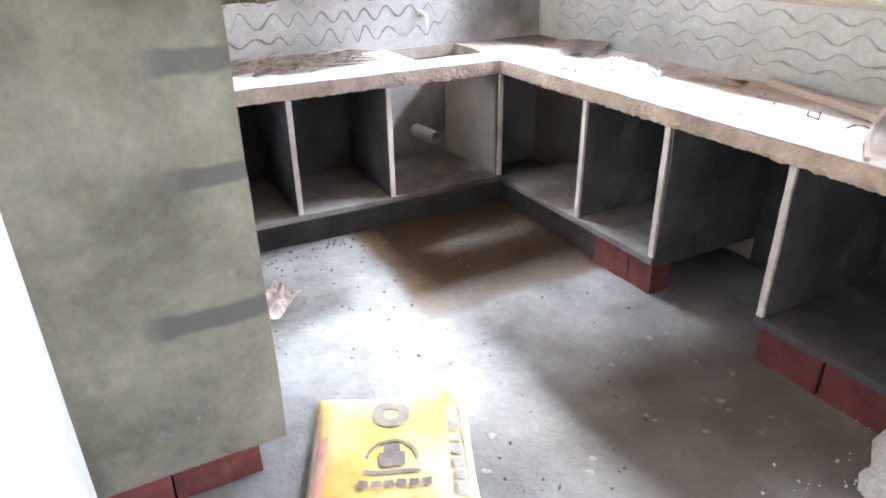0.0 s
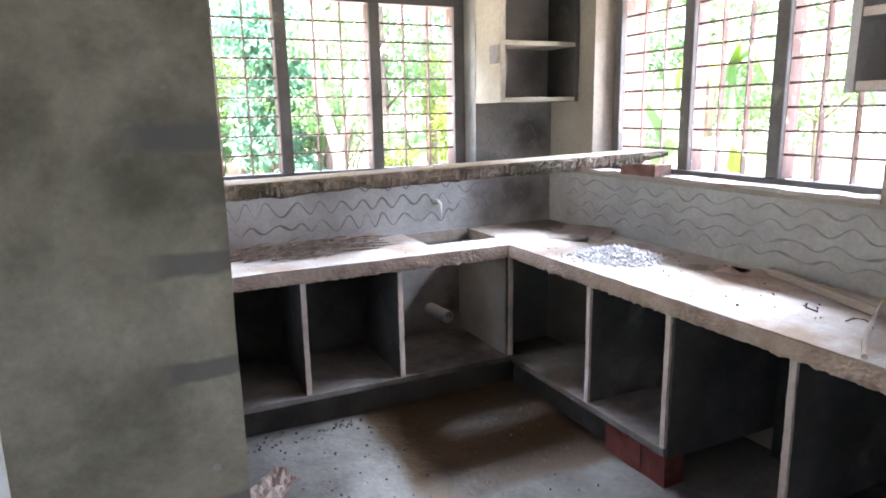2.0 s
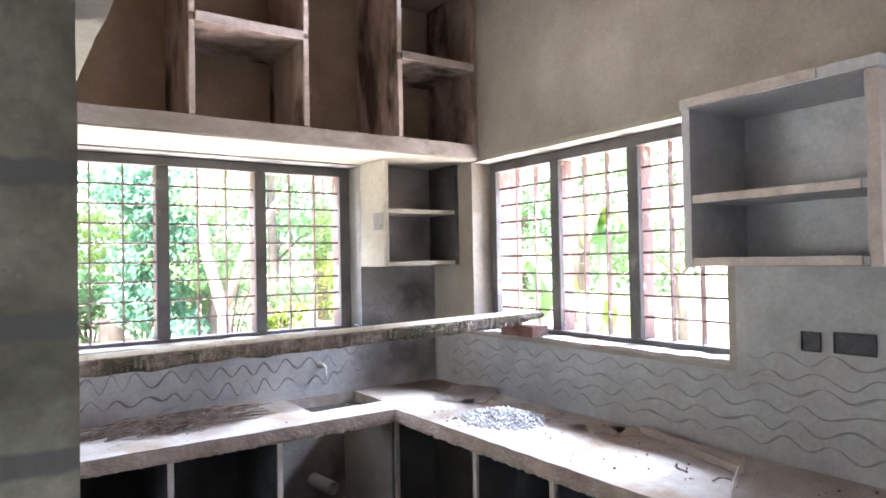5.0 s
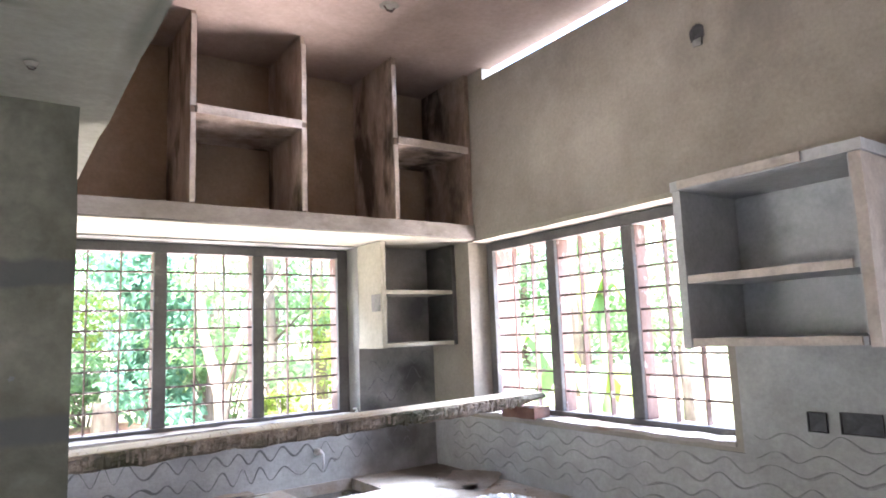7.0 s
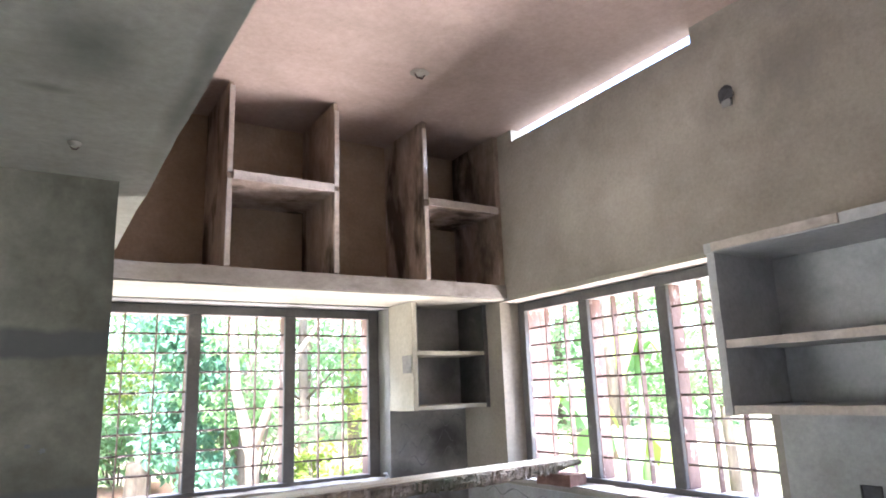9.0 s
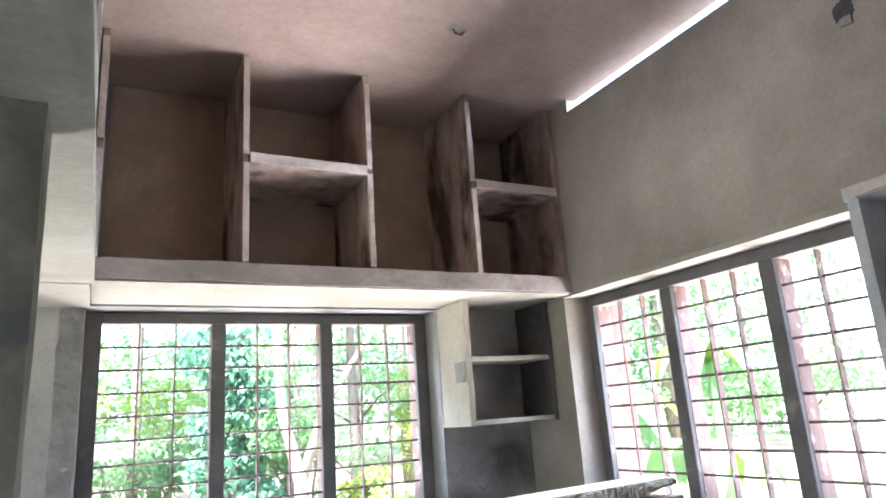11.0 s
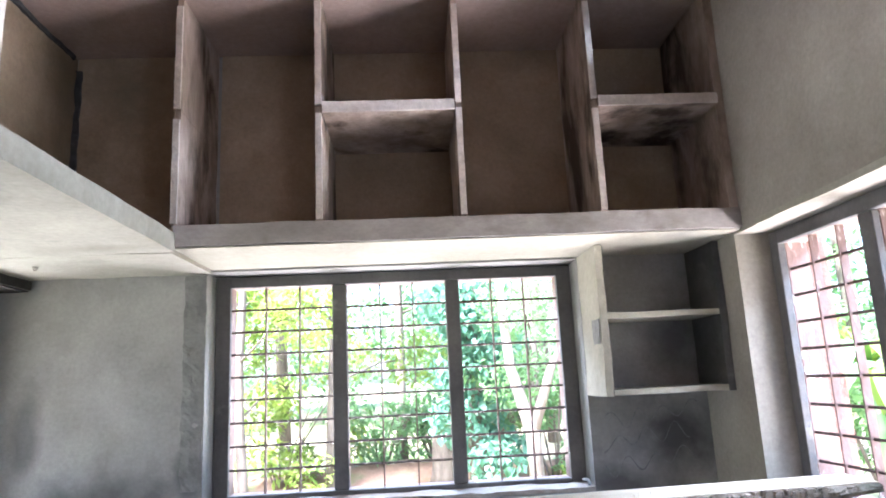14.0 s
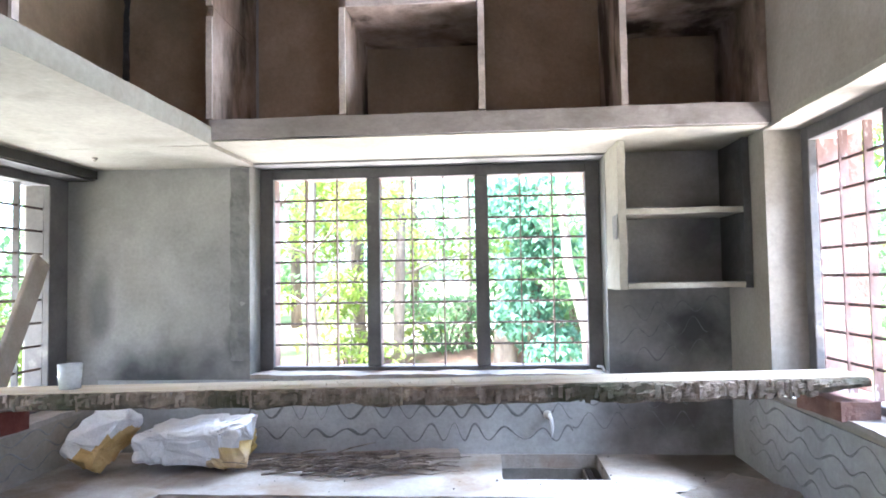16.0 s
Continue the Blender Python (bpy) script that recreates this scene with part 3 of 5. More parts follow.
# ---- storage loft on the north and west ----
def edge_strip(parent, x0, x1, y0, y1, z0, z1, seed=0.0, mat=EDGE):
    """The pale plastered front edge of a thin slab."""
    part("edge", rough_box(x0, x1, y0, y1, z0, z1, 0.025, 0.0017, 30, seed), mat, parent, "pale plastered edge")


loft = thing("storage_loft", (-1.1, -0.25, LOFT0), "bare concrete storage loft with upright partitions under the ceiling", "loft")
part("slab", rough_box(-2.15, -0.001, -0.49, -0.002, LOFT0, LOFT1, 0.07, 0.004, 5), LOFT_EDGE, loft, "thick grey slab with trowelled front edge")
part("soffit", boxes((-2.148, -0.004, -0.480, -0.004, LOFT0 - 0.007, LOFT0 - 0.003)), SOFFIT, loft, "pale plastered underside")
for x, w in ((-2.148, 0.022), (-1.613, 0.022), (-1.070, 0.022), (-0.532, 0.022), (-0.018, 0.034)):
    zs = (LOFT1, 2.665, CEIL - 0.002)
    for z0, z1 in zip(zs, zs[1:]):
        slab_part = part("partition", rough_box(x - w / 2, x + w / 2, -0.488 + 0.012 * random.random(), -0.002, z0 + 0.001, z1 - 0.001, 0.07, 0.004, 6, x), SLAB, loft)
        if x < -0.1:
            edge_strip(slab_part, x - w / 2 - 0.001, x + w / 2 + 0.001, -0.497, -0.486, z0 + 0.006, z1 - 0.02 - 0.03 * random.random(), x)
for x0, x1 in ((-1.599, -1.084), (-0.518, -0.036)):
    slab_part = part("shelf", rough_box(x0, x1, -0.495, -0.002, 2.638, 2.678, 0.06, 0.004, 6, x0), SLAB, loft, "thin cement shelf")
    edge_strip(slab_part, x0 + 0.002, x1 - 0.002, -0.503, -0.492, 2.637, 2.679, x0)

part("back_panel", rough_box(-2.12, -0.03, -0.012, -0.003, LOFT1 + 0.002, CEIL - 0.003, 0.12, 0.003, 5), LOFT_BACK, loft, "brown plastered back")

loft_w = thing("storage_loft", (-2.5, -2.5, LOFT0), "bare concrete loft slab along the wall with one partition", "loft")
part("slab", rough_box(WEST + 0.002, -2.138, SOUTH + 0.3, -0.494, LOFT_W0, LOFT_W1, 0.08, 0.003, 5, 2), WEST_SLAB, loft_w, "pale slab with a smooth edge")
part("slab_corner", rough_box(WEST + 0.002, -2.152, -0.490, -0.002, LOFT_W0, LOFT_W1, 0.08, 0.004, 5, 3), WEST_SLAB, loft_w)
for y in (-1.555, -2.60):
    slab_part = part("partition", rough_box(-2.778, -2.154, y - 0.010, y + 0.010, LOFT_W1 + 0.001, CEIL - 0.002, 0.07, 0.003, 6, y), SLAB, loft_w)
    edge_strip(slab_part, -2.154, -2.145, y - 0.011, y + 0.011, LOFT_W1 + 0.006, CEIL - 0.03, y)
part("back_panel", rough_box(-2.775, -2.162, -0.012, -0.003, LOFT1 + 0.002, CEIL - 0.003, 0.12, 0.003, 5, 4), LOFT_BACK, loft_w, "brown plastered back")

# open joints in the loft's back corner
crack = bpy.data.objects["wall_loft_back"]
part("crack", rough_box(-2.779, -2.752, -0.022, -0.003, LOFT1 + 0.05, CEIL - 0.06, 0.02, 0.009, 14), DARK_BOX, crack, "dark open joint")
part("crack", rough_box(-2.784, -2.770, -1.20, -0.05, CEIL - 0.026, CEIL - 0.006, 0.03, 0.009, 12), DARK_BOX, crack, "dark open joint")

# ---- wall cabinets of thin cement slabs ----
cab = thing("wall_cabinet", (-0.26, -0.14, 1.525), "small open corner cabinet of thin cement slabs below the loft", "cabinet")
part("side_panel", rough_box(-0.528, -0.497, -0.285, -0.002, 1.512, LOFT0 - 0.009, 0.05, 0.003, 7), SOFFIT, cab, "pale yellowish outer side")
part("side_panel", rough_box(-0.03, -0.002, -0.275, -0.002, 1.512, LOFT0 - 0.009, 0.05, 0.003, 7), DARK_SIDE, cab, "dark inner side")
for z in (1.512, 1.815):
    part("shelf", rough_box(-0.496, -0.031, -0.280, -0.002, z + 0.003, z + 0.026, 0.05, 0.003, 7, z), SOFFIT, cab)

part("mortar_smear", rough_box(-0.5315, -0.5285, -0.27, -0.17, 1.72, 1.82, 0.02, 0.004, 22), SPLAT, cab, "grey mortar smear")

cab2 = thing("wall_cabinet", (-0.18, -2.4, 1.505), "open wall cabinet of grey cement slabs with one shelf", "cabinet")
part("side_panel", rough_box(-0.352, -0.001, -2.130, -2.100, 1.500, 2.050, 0.05, 0.003, 7), CAB_GREY, cab2)
side = part("side_panel", rough_box(-0.352, -0.001, -2.722, -2.690, 1.500, 2.050, 0.05, 0.003, 7), EDGE, cab2, "pale outer side")
part("inner_skim", rough_box(-0.346, -0.003, -2.689, -2.684, 1.534, 2.048, 0.05, 0.0015, 7), CAB_GREY, side)
top = part("top", rough_box(-0.356, -0.001, -2.728, -2.094, 2.052, 2.086, 0.04, 0.005, 9), CAB_GREY, cab2)
edge_strip(top, -0.365, -0.355, -2.56, -2.13, 2.056, 2.086, 9)
part("back_panel", rough_box(-0.010, -0.002, -2.688, -2.132, 1.50, 2.05, 0.08, 0.002, 7), CAB_GREY, cab2, "smooth grey back")
for z in (1.505, 1.722):
    shelf = part("shelf", rough_box(-0.340, -0.011, -2.682, -2.132, z, z + 0.026, 0.05, 0.003, 7, z), CAB_GREY, cab2)
    edge_strip(shelf, -0.350, -0.339, -2.668, -2.134, z, z + 0.027, z)

# ---- base cabinets ----
base_n = thing("base_cabinet", (-1.5, -0.3, 0), "open base cabinet of cement slabs under the sink counter", "cabinet")
part("base_slab", rough_box(-2.28, -0.635, -0.578, -0.002, 0.143, 0.168, 0.06, 0.003, 7), DUSTY, base_n, "pale edged bottom slab")
edge_strip(base_n, -2.278, -0.655, -0.588, -0.577, 0.142, 0.170, 4, DUSTY)
part("plinth", rough_box(-2.28, -0.53, -0.520, -0.40, -0.02, 0.142, 0.06, 0.006, 7), DARK_CEMENT, base_n, "plinth coloured dark for the shade under the slab")
for x in (-2.22, -1.74, -1.265, -0.640):
    slab_part = part("divider", rough_box(x - 0.011, x + 0.011, -0.572, -0.002, 0.169, TOP0 - 0.001, 0.05, 0.004, 6, x), DARK_SIDE, base_n)
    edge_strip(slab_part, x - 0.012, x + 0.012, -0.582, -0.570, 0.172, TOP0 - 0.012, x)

part("back_panel", rough_box(-2.27, -1.26, -0.012, -0.003, 0.17, TOP0 - 0.002, 0.08, 0.003, 7), SHADED_BACK, base_n, "back panel coloured dark for the shade in the bays")
# light that falls into the sink bay is put into these two paler panels
part("back_panel", rough_box(-1.25, -0.657, -0.012, -0.003, 0.17, TOP0 - 0.002, 0.08, 0.003, 7), DUSTY, base_n, "grey back of the sink bay, coloured paler for light falling in")
part("side_panel", rough_box(-0.663, -0.656, -0.560, -0.013, 0.171, TOP0 - 0.002, 0.08, 0.002, 7), PLASTER, base_n, "side of the sink bay, coloured pale for light falling in")

base_e = thing("base_cabinet", (-0.3, -1.8, 0), "open base cabinet of cement slabs on bare red bricks", "cabinet")
part("base_slab", rough_box(-0.638, -0.002, -1.715, -0.582, 0.143, 0.168, 0.06, 0.003, 7, 1), DUSTY, base_e, "pale edged bottom slab")
# this slab takes the dark side colour: shade below the worktop, painted on
part("base_slab", rough_box(-0.638, -0.002, -3.10, -2.215, 0.143, 0.168, 0.06, 0.003, 7, 2), DARK_SIDE, base_e)
part("back_panel", rough_box(-0.012, -0.003, -3.09, -0.61, 0.17, TOP0 - 0.002, 0.08, 0.003, 7), SHADED_BACK, base_e, "back panel coloured dark for the shade in the bays")
part("side_panel", rough_box(-0.630, -0.013, -1.732, -1.726, 0.128, TOP0 - 0.002, 0.06, 0.002, 7), DARK_SIDE, base_e)
part("back_panel", rough_box(-0.040, -0.014, -2.21, -1.735, -0.01, TOP0 - 0.003, 0.08, 0.003, 7), SHADED_BACK, base_e)
edge_strip(base_e, -0.648, -0.637, -1.725, -0.59, 0.142, 0.170, 5, DUSTY)
edge_strip(base_e, -0.648, -0.637, -3.09, -2.212, 0.142, 0.170, 6, DARK_SIDE)
part("plinth", rough_box(-0.590, -0.46, -1.365, -0.53, -0.02, 0.142, 0.06, 0.006, 7), DARK_CEMENT, base_e, "plinth coloured dark for the shade under the slab")
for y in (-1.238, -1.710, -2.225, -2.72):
    slab_part = part("divider", rough_box(-0.632, -0.002, y - 0.011, y + 0.011, 0.169, TOP0 - 0.001, 0.05, 0.004, 6, y), DARK_SIDE, base_e)
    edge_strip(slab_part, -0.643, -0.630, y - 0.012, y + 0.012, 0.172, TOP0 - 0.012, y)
part("end_panel", rough_box(-0.632, -0.002, -3.10, -3.07, 0.169, TOP0 - 0.001, 0.06, 0.004, 6), DARK_SIDE, base_e)

base_w = thing("base_cabinet", (-2.6, -1.2, 0), "open base cabinet of cement slabs along the window wall", "cabinet")
part("base_slab", rough_box(WEST + 0.002, -2.31, -1.79, -0.582, 0.143, 0.168, 0.06, 0.003, 7, 5), DUSTY, base_w)
part("plinth", rough_box(-2.48, -2.40, -1.79, -0.50, -0.02, 0.142, 0.06, 0.006, 7), SLAB, base_w)
for y in (-0.72, -1.25, -1.77):
    part("divider", rough_box(WEST + 0.002, -2.32, y - 0.015, y + 0.015, 0.169, TOP0 - 0.001, 0.06, 0.004, 6, y), DARK_SIDE, base_w)

# ---- concrete worktop with a sink cut-out ----
worktop = thing("worktop", (-0.8, -0.6, TOP0), "dusty raw concrete worktop with ragged edges and a sink hole", "worktop")
hole = (-1.02, -0.60, -0.378, -0.012)
part("slab", rough_box(-2.30, hole[0], -0.587, -0.001, TOP0, TOP1, 0.035, 0.0022, 12), WORKTOP, worktop)
part("slab", rough_box(hole[0], hole[1], -0.587, hole[2], TOP0, TOP1, 0.035, 0.0022, 12), WORKTOP, worktop)
part("slab", rough_box(hole[0], hole[1], hole[3], -0.001, TOP0, TOP1, 0.035, 0.0022, 12), WORKTOP, worktop)
part("slab", rough_box(hole[1], -0.001, -0.587, -0.001, TOP0, TOP1, 0.035, 0.0022, 12), DIRTY_TOP, worktop, "dirty brown corner")
part("slab", rough_box(-0.652, -0.001, -3.10, -0.589, TOP0, TOP1, 0.035, 0.0022, 12), WORKTOP, worktop)
part("slab", rough_box(WEST + 0.001, -2.302, -1.795, -0.001, TOP0, TOP1, 0.035, 0.0022, 12), WORKTOP, worktop)


def ragged_edge(fixed, axis, u0, u1, outward):
    """The broken front face of the slab, with a torn lower edge and drips."""
    bmr = bmesh.new()
    nu, nz = int((u1 - u0) / 0.009), 8
    rows = []
    for i in range(nu + 1):
        u = u0 + (u1 - u0) * i / nu
        low = TOP0 - 0.003 - 0.003 * max(0.0, noise.noise(Vector((u * 9, fixed, 0)))) - 0.008 * max(0.0, noise.noise(Vector((u * 75, fixed, 5)))) - 0.007 * max(0.0, noise.noise(Vector((u * 31, fixed, 2))) - 0.1)
        row = []
        for k in range(nz + 1):
            t = k / nz
            z = TOP1 - 0.003 + (low - TOP1) * t
            d = 0.006 + 0.002 * noise.noise(Vector((u * 9, t * 1.2, fixed))) + 0.0028 * noise.noise(Vector((u * 70, t * 7, fixed))) - 0.010 * max(0.0, t - 0.75) / 0.25 * (0.5 + noise.noise(Vector((u * 40, 3, fixed))))
            p = fixed + outward * d
            row.append(bmr.verts.new((u, p, z) if axis == "y" else (p, u, z)))
        rows.append(row)
    for a, b in zip(rows, rows[1:]):
        for k in range(nz):
            bmr.faces.new((a[k], b[k], b[k + 1], a[k + 1]))
    part("broken_edge", bmr, RAW_EDGE, worktop, "crumbling broken edge")


ragged_edge(-0.588, "y", -2.30, -0.650, -1)
ragged_edge(-0.653, "x", -3.10, -0.590, -1)

# ---- scratched wave lines that key the plaster for tiles ----
def wave(wall, axis, face, u0, u1, z, amp, length, phase, drift=0.0, wide=0.0019):
    bmr = bmesh.new()
    rows = []
    steps = max(8, int((u1 - u0) / 0.008))
    for i in range(steps + 1):
        u = u0 + (u1 - u0) * i / steps
        q = u + 0.40 * length * noise.noise(Vector((u * 4, phase, 2)))
        a = amp * (0.85 + 0.7 * noise.noise(Vector((u * 3.3, phase, 7))))
        zz = z + drift * (u - u0) + a * math.sin(2 * math.pi * q / length + phase) + 0.012 * noise.noise(Vector((u * 5, phase, 0)))
        w = wide * (0.8 + 0.9 * noise.noise(Vector((u * 11, phase, 4))))
        slope = abs(math.cos(2 * math.pi * q / length + phase))
        row = []
        for k, o in ((-1, 0.0006), (0, 0.0016), (1, 0.0006)):
            d = face - o if axis == "y" or face > -1 else face + o
            h = zz + k * max(w, 0.001) * (1 + 1.2 * slope)
            row.append(bmr.verts.new((u, d, h) if axis == "y" else (d, u, h)))
        rows.append(row)
    for a, b in zip(rows, rows[1:]):
        for k in (0, 1):
            bmr.faces.new((a[k], b[k], b[k + 1], a[k + 1]))
    part("scratch_line", bmr, GROOVE if axis == "y" else SOFT_GROOVE, wall)


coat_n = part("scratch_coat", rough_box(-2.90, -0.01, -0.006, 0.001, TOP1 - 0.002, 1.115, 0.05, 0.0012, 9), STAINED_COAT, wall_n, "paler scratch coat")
coat_e = part("scratch_coat", rough_box(-0.006, 0.001, -3.10, -0.008, TOP1 - 0.002, 1.095, 0.05, 0.0012, 9), SCRATCH, wall_e, "paler scratch coat")
part("scratch_coat", rough_box(-0.006, 0.001, -3.10, -2.075, 1.095, 1.495, 0.05, 0.0012, 9), SCRATCH, wall_e, "paler scratch coat")
for z, ph in ((0.875, 0.3), (0.975, 1.7), (1.075, 4.0)):
    wave(wall_n, "y", -0.0075, -2.2, -0.70, z, 0.036, 0.125, ph, 0.0, 0.0034)
for u0, u1, z, ph in ((-0.48, -0.06, 1.20, 1.1), (-0.48, -0.1, 1.30, 3.0), (-0.46, -0.05, 1.39, 5.0)):
    wave(wall_n, "y", 0.0, u0, u1, z, 0.035, 0.13, ph, 0.15)
for u0, u1, z, ph in ((-0.70, -0.12, 0.93, 0.4), (-0.66, -0.2, 1.02, 2.2)):
    wave(wall_n, "y", -0.0075, u0, u1, z, 0.035, 0.13, ph)
for z, ph in ((0.86, 0.2), (0.92, 2.0), (0.985, 3.9), (1.05, 5.2)):
    wave(wall_e, "x", -0.0075, -2.95, -0.2, z, 0.021, 0.19, ph, 0.0, 0.0026)
for z, ph in ((1.10, 0.9), (1.17, 2.8)):
    wave(wall_e, "x", -0.0075, -2.95, -2.12, z, 0.024, 0.20, ph, 0.0, 0.0019)
for z, ph in ((0.84, 0.6), (0.90, 2.6), (0.955, 4.4)):
    wave(wall_w, "x", WEST, -1.75, -0.12, z, 0.020, 0.17, ph)

# ---- wall fittings ----
def sunk_box(name, y, z, w, h, label, face):
    b = thing(name, (face, y, z), label, "socket")
    part("back_plate", boxes((face - 0.003, face - 0.001, y - w / 2 + 0.004, y + w / 2 - 0.004, z - h / 2 + 0.004, z + h / 2 - 0.004)), DARK_BOX, b)
    t = 0.004
    part("rim", soft(boxes((face - 0.010, face, y - w / 2, y - w / 2 + t, z - h / 2, z + h / 2), (face - 0.010, face, y + w / 2 - t, y + w / 2, z - h / 2, z + h / 2),
                           (face - 0.010, face, y - w / 2 + t, y + w / 2 - t, z - h / 2, z - h / 2 + t), (face - 0.010, face, y - w / 2 + t, y + w / 2 - t, z + h / 2 - t, z + h / 2)), 0.001), DARK_BOX, b)


sunk_box("socket_box", -2.355, 1.233, 0.065, 0.068, "empty dark metal socket box in the plaster", -0.0075)
sunk_box("socket_box", -2.495, 1.237, 0.13, 0.072, "empty wide dark metal socket box in the plaster", -0.0075)
conduit = thing("conduit_box", (0, -2.034, 2.760), "broken dark hole with an empty conduit box high on the wall", "socket")
bm = bmesh.new()
c = bm.verts.new((-0.004, -2.034, 2.766))
ring = [bm.verts.new((-0.0025, -2.034 + 0.034 * math.cos(a) * (1 + 0.35 * noise.noise(Vector((3 * math.cos(a), 3 * math.sin(a), 2)))), 2.766 + 0.042 * math.sin(a) * (1 + 0.35 * noise.noise(Vector((3 * math.cos(a), 3 * math.sin(a), 8)))))) for a in [2 * math.pi * k / 28 for k in range(28)]]
for k in range(28):
    bm.faces.new((c, ring[k], ring[(k + 1) % 28]))
part("hole", bm, DARK_BOX, conduit)
part("lid", rough_box(-0.008, -0.003, -2.058, -2.016, 2.712, 2.742, 0.012, 0.003, 20), SPLAT, conduit, "grey broken mortar below the hole")



def ceiling_stub(x, y, z, r, label):
    c = thing("ceiling_box", (x, y, z), label, "ceiling fitting")
    bmr = bmesh.new()
    n = 20
    outer = [bmr.verts.new((x + r * math.cos(a) * (1 + 0.15 * random.random()), y + r * math.sin(a), z - 0.004)) for a in [2 * math.pi * k / n for k in range(n)]]
    inner = [bmr.verts.new((x + 0.7 * r * math.cos(a), y + 0.7 * r * math.sin(a), z - 0.012)) for a in [2 * math.pi * k / n for k in range(n)]]
    for k in range(n):
        bmr.faces.new((outer[k], outer[(k + 1) % n], inner[(k + 1) % n], inner[k]))
    bmr.faces.new(inner)
    part("ring", bmr, PLASTER, c)
    hook = bmesh.new()
    tube(hook, [(x - 0.6 * r, y, z - 0.012), (x - 0.3 * r, y, z - 0.012 - 0.4 * r), (x + 0.3 * r, y, z - 0.012 - 0.4 * r), (x + 0.6 * r, y, z - 0.012)], [0.13 * r] * 4, 6)
    part("hook", hook, IRON, c)


ceiling_stub(-0.845, -0.99, CEIL, 0.045, "round ceiling junction box with a hook")
ceiling_stub(-2.306, -2.153, LOFT_W0, 0.012, "small hook in the loft's underside")
ceiling_stub(-2.72, -0.33, LOFT_W0, 0.012, "small hook in the loft's underside")

# bent stay at the corner of the north window's sill
bm = bmesh.new()
tube(bm, [(-0.552, 0.02, 1.142), (-0.556, -0.012, 1.150), (-0.566, -0.020, 1.168), (-0.588, -0.020, 1.170)], [0.006, 0.006, 0.006, 0.005], 8)
solo("window_stay", bm, WHITE_SACK, "small bent pale metal stay on the window sill", "window stay", at=(-0.552, 0.02, 1.14), smooth=True)

# tap stub with a plastic strip
tap = thing("tap_outlet", (-0.81, -0.001, 0.955), "capped water outlet with a scrap of white plastic", "tap")
bm = bmesh.new()
tube(bm, [(-0.81, 0.002, 0.955), (-0.81, -0.03, 0.957), (-0.808, -0.05, 0.955)], [0.021, 0.018, 0.015], 12)
part("stub", bm, PVC, tap, smooth=True)
bm = bmesh.new()
tube(bm, [(-0.806, -0.045, 0.966), (-0.798, -0.062, 0.948), (-0.793, -0.058, 0.91), (-0.795, -0.052, 0.865)], [0.007, 0.009, 0.007, 0.003], 8)
part("plastic_strip", bm, WHITE_SACK, tap, "white plastic scrap", smooth=True)

# drain pipe below the sink
pipe = thing("drain_pipe", (-0.85, -0.002, 0.31), "short grey plastic drain pipe sticking out of the wall", "pipe")
bm = bmesh.new()
a, b = Vector((-0.860, 0.004, 0.315)), Vector((-0.818, -0.185, 0.302))
axis_d = (b - a).normalized()
u = axis_d.orthogonal().normalized()
w = axis_d.cross(u)
rings = []
for p, r in ((a, 0.037), (b, 0.037), (b, 0.031), (a + 0.03 * axis_d, 0.031)):
    rings.append([bm.verts.new(p + r * (math.cos(t) * u + math.sin(t) * w)) for t in [2 * math.pi * k / 20 for k in range(20)]])
for r0, r1 in zip(rings, rings[1:]):
    for k in range(20):
        bm.faces.new((r0[k], r0[(k + 1) % 20], r1[(k + 1) % 20], r1[k]))
bm.faces.new(rings[-1])
part("tube", bm, PVC, pipe)

# ---- plank laid across the window sills on bricks ----
plank = thing("plank", (-1.45, -0.82, 1.20), "long rough plank with one barked edge laid across the sills", "plank")
p_e, p_w, thick, wide = Vector((0.07, -0.93, 1.254)), Vector((-2.96, -0.73, 1.174)), 0.068, 0.17
bm, bk = bmesh.new(), bmesh.new()
along = (p_w - p_e)
prev = prevb = None
for i in range(91):
    p = p_e + along * i / 90
    j = 0.006 * noise.noise(Vector((i * 0.35, 0, 0)))
    thin = 1.0 if i > 8 else 0.45 + 0.55 * i / 8
    h = thick * thin * (0.9 + 0.25 * noise.noise(Vector((i * 0.22, 3, 0))))
    ring = [bm.verts.new(q) for q in (p + Vector((0, 0.012 + j, 0)), p + Vector((0, wide, 0.002)), p + Vector((0, wide, -0.07 * thin)), p + Vector((0, 0.02, -h)))]
    rb = []
    for k in range(7):
        t = k / 6
        out = 0.022 * math.sin(math.pi * t) ** 0.5 + 0.014 * noise.noise(Vector((i * 0.8, k * 0.5, 1))) + 0.008 * noise.noise(Vector((i * 1.9, k * 1.3, 6)))
        rb.append(bk.verts.new(p + Vector((0, 0.016 + j - out, -h * t - 0.001 - 0.010 * max(0, noise.noise(Vector((i * 1.1, 9, 2)))) * t))))
    if prev:
        for k in range(4):
            bm.faces.new((prev[k], ring[k], ring[(k + 1) % 4], prev[(k + 1) % 4]))
        for k in range(6):
            bk.faces.new((prevb[k], rb[k], rb[k + 1], prevb[k + 1]))
    else:
        bm.faces.new(ring)
    prev, prevb = ring, rb
bm.faces.new(prev[::-1])
for m_ in (bm, bk):
    bmesh.ops.recalc_face_normals(m_, faces=m_.faces)
part("board", bm, RAW_WOOD, plank, "pale sawn upper face")
part("bark_edge", bk, BARK, plank, "dark flaking bark")
bm = bmesh.new()
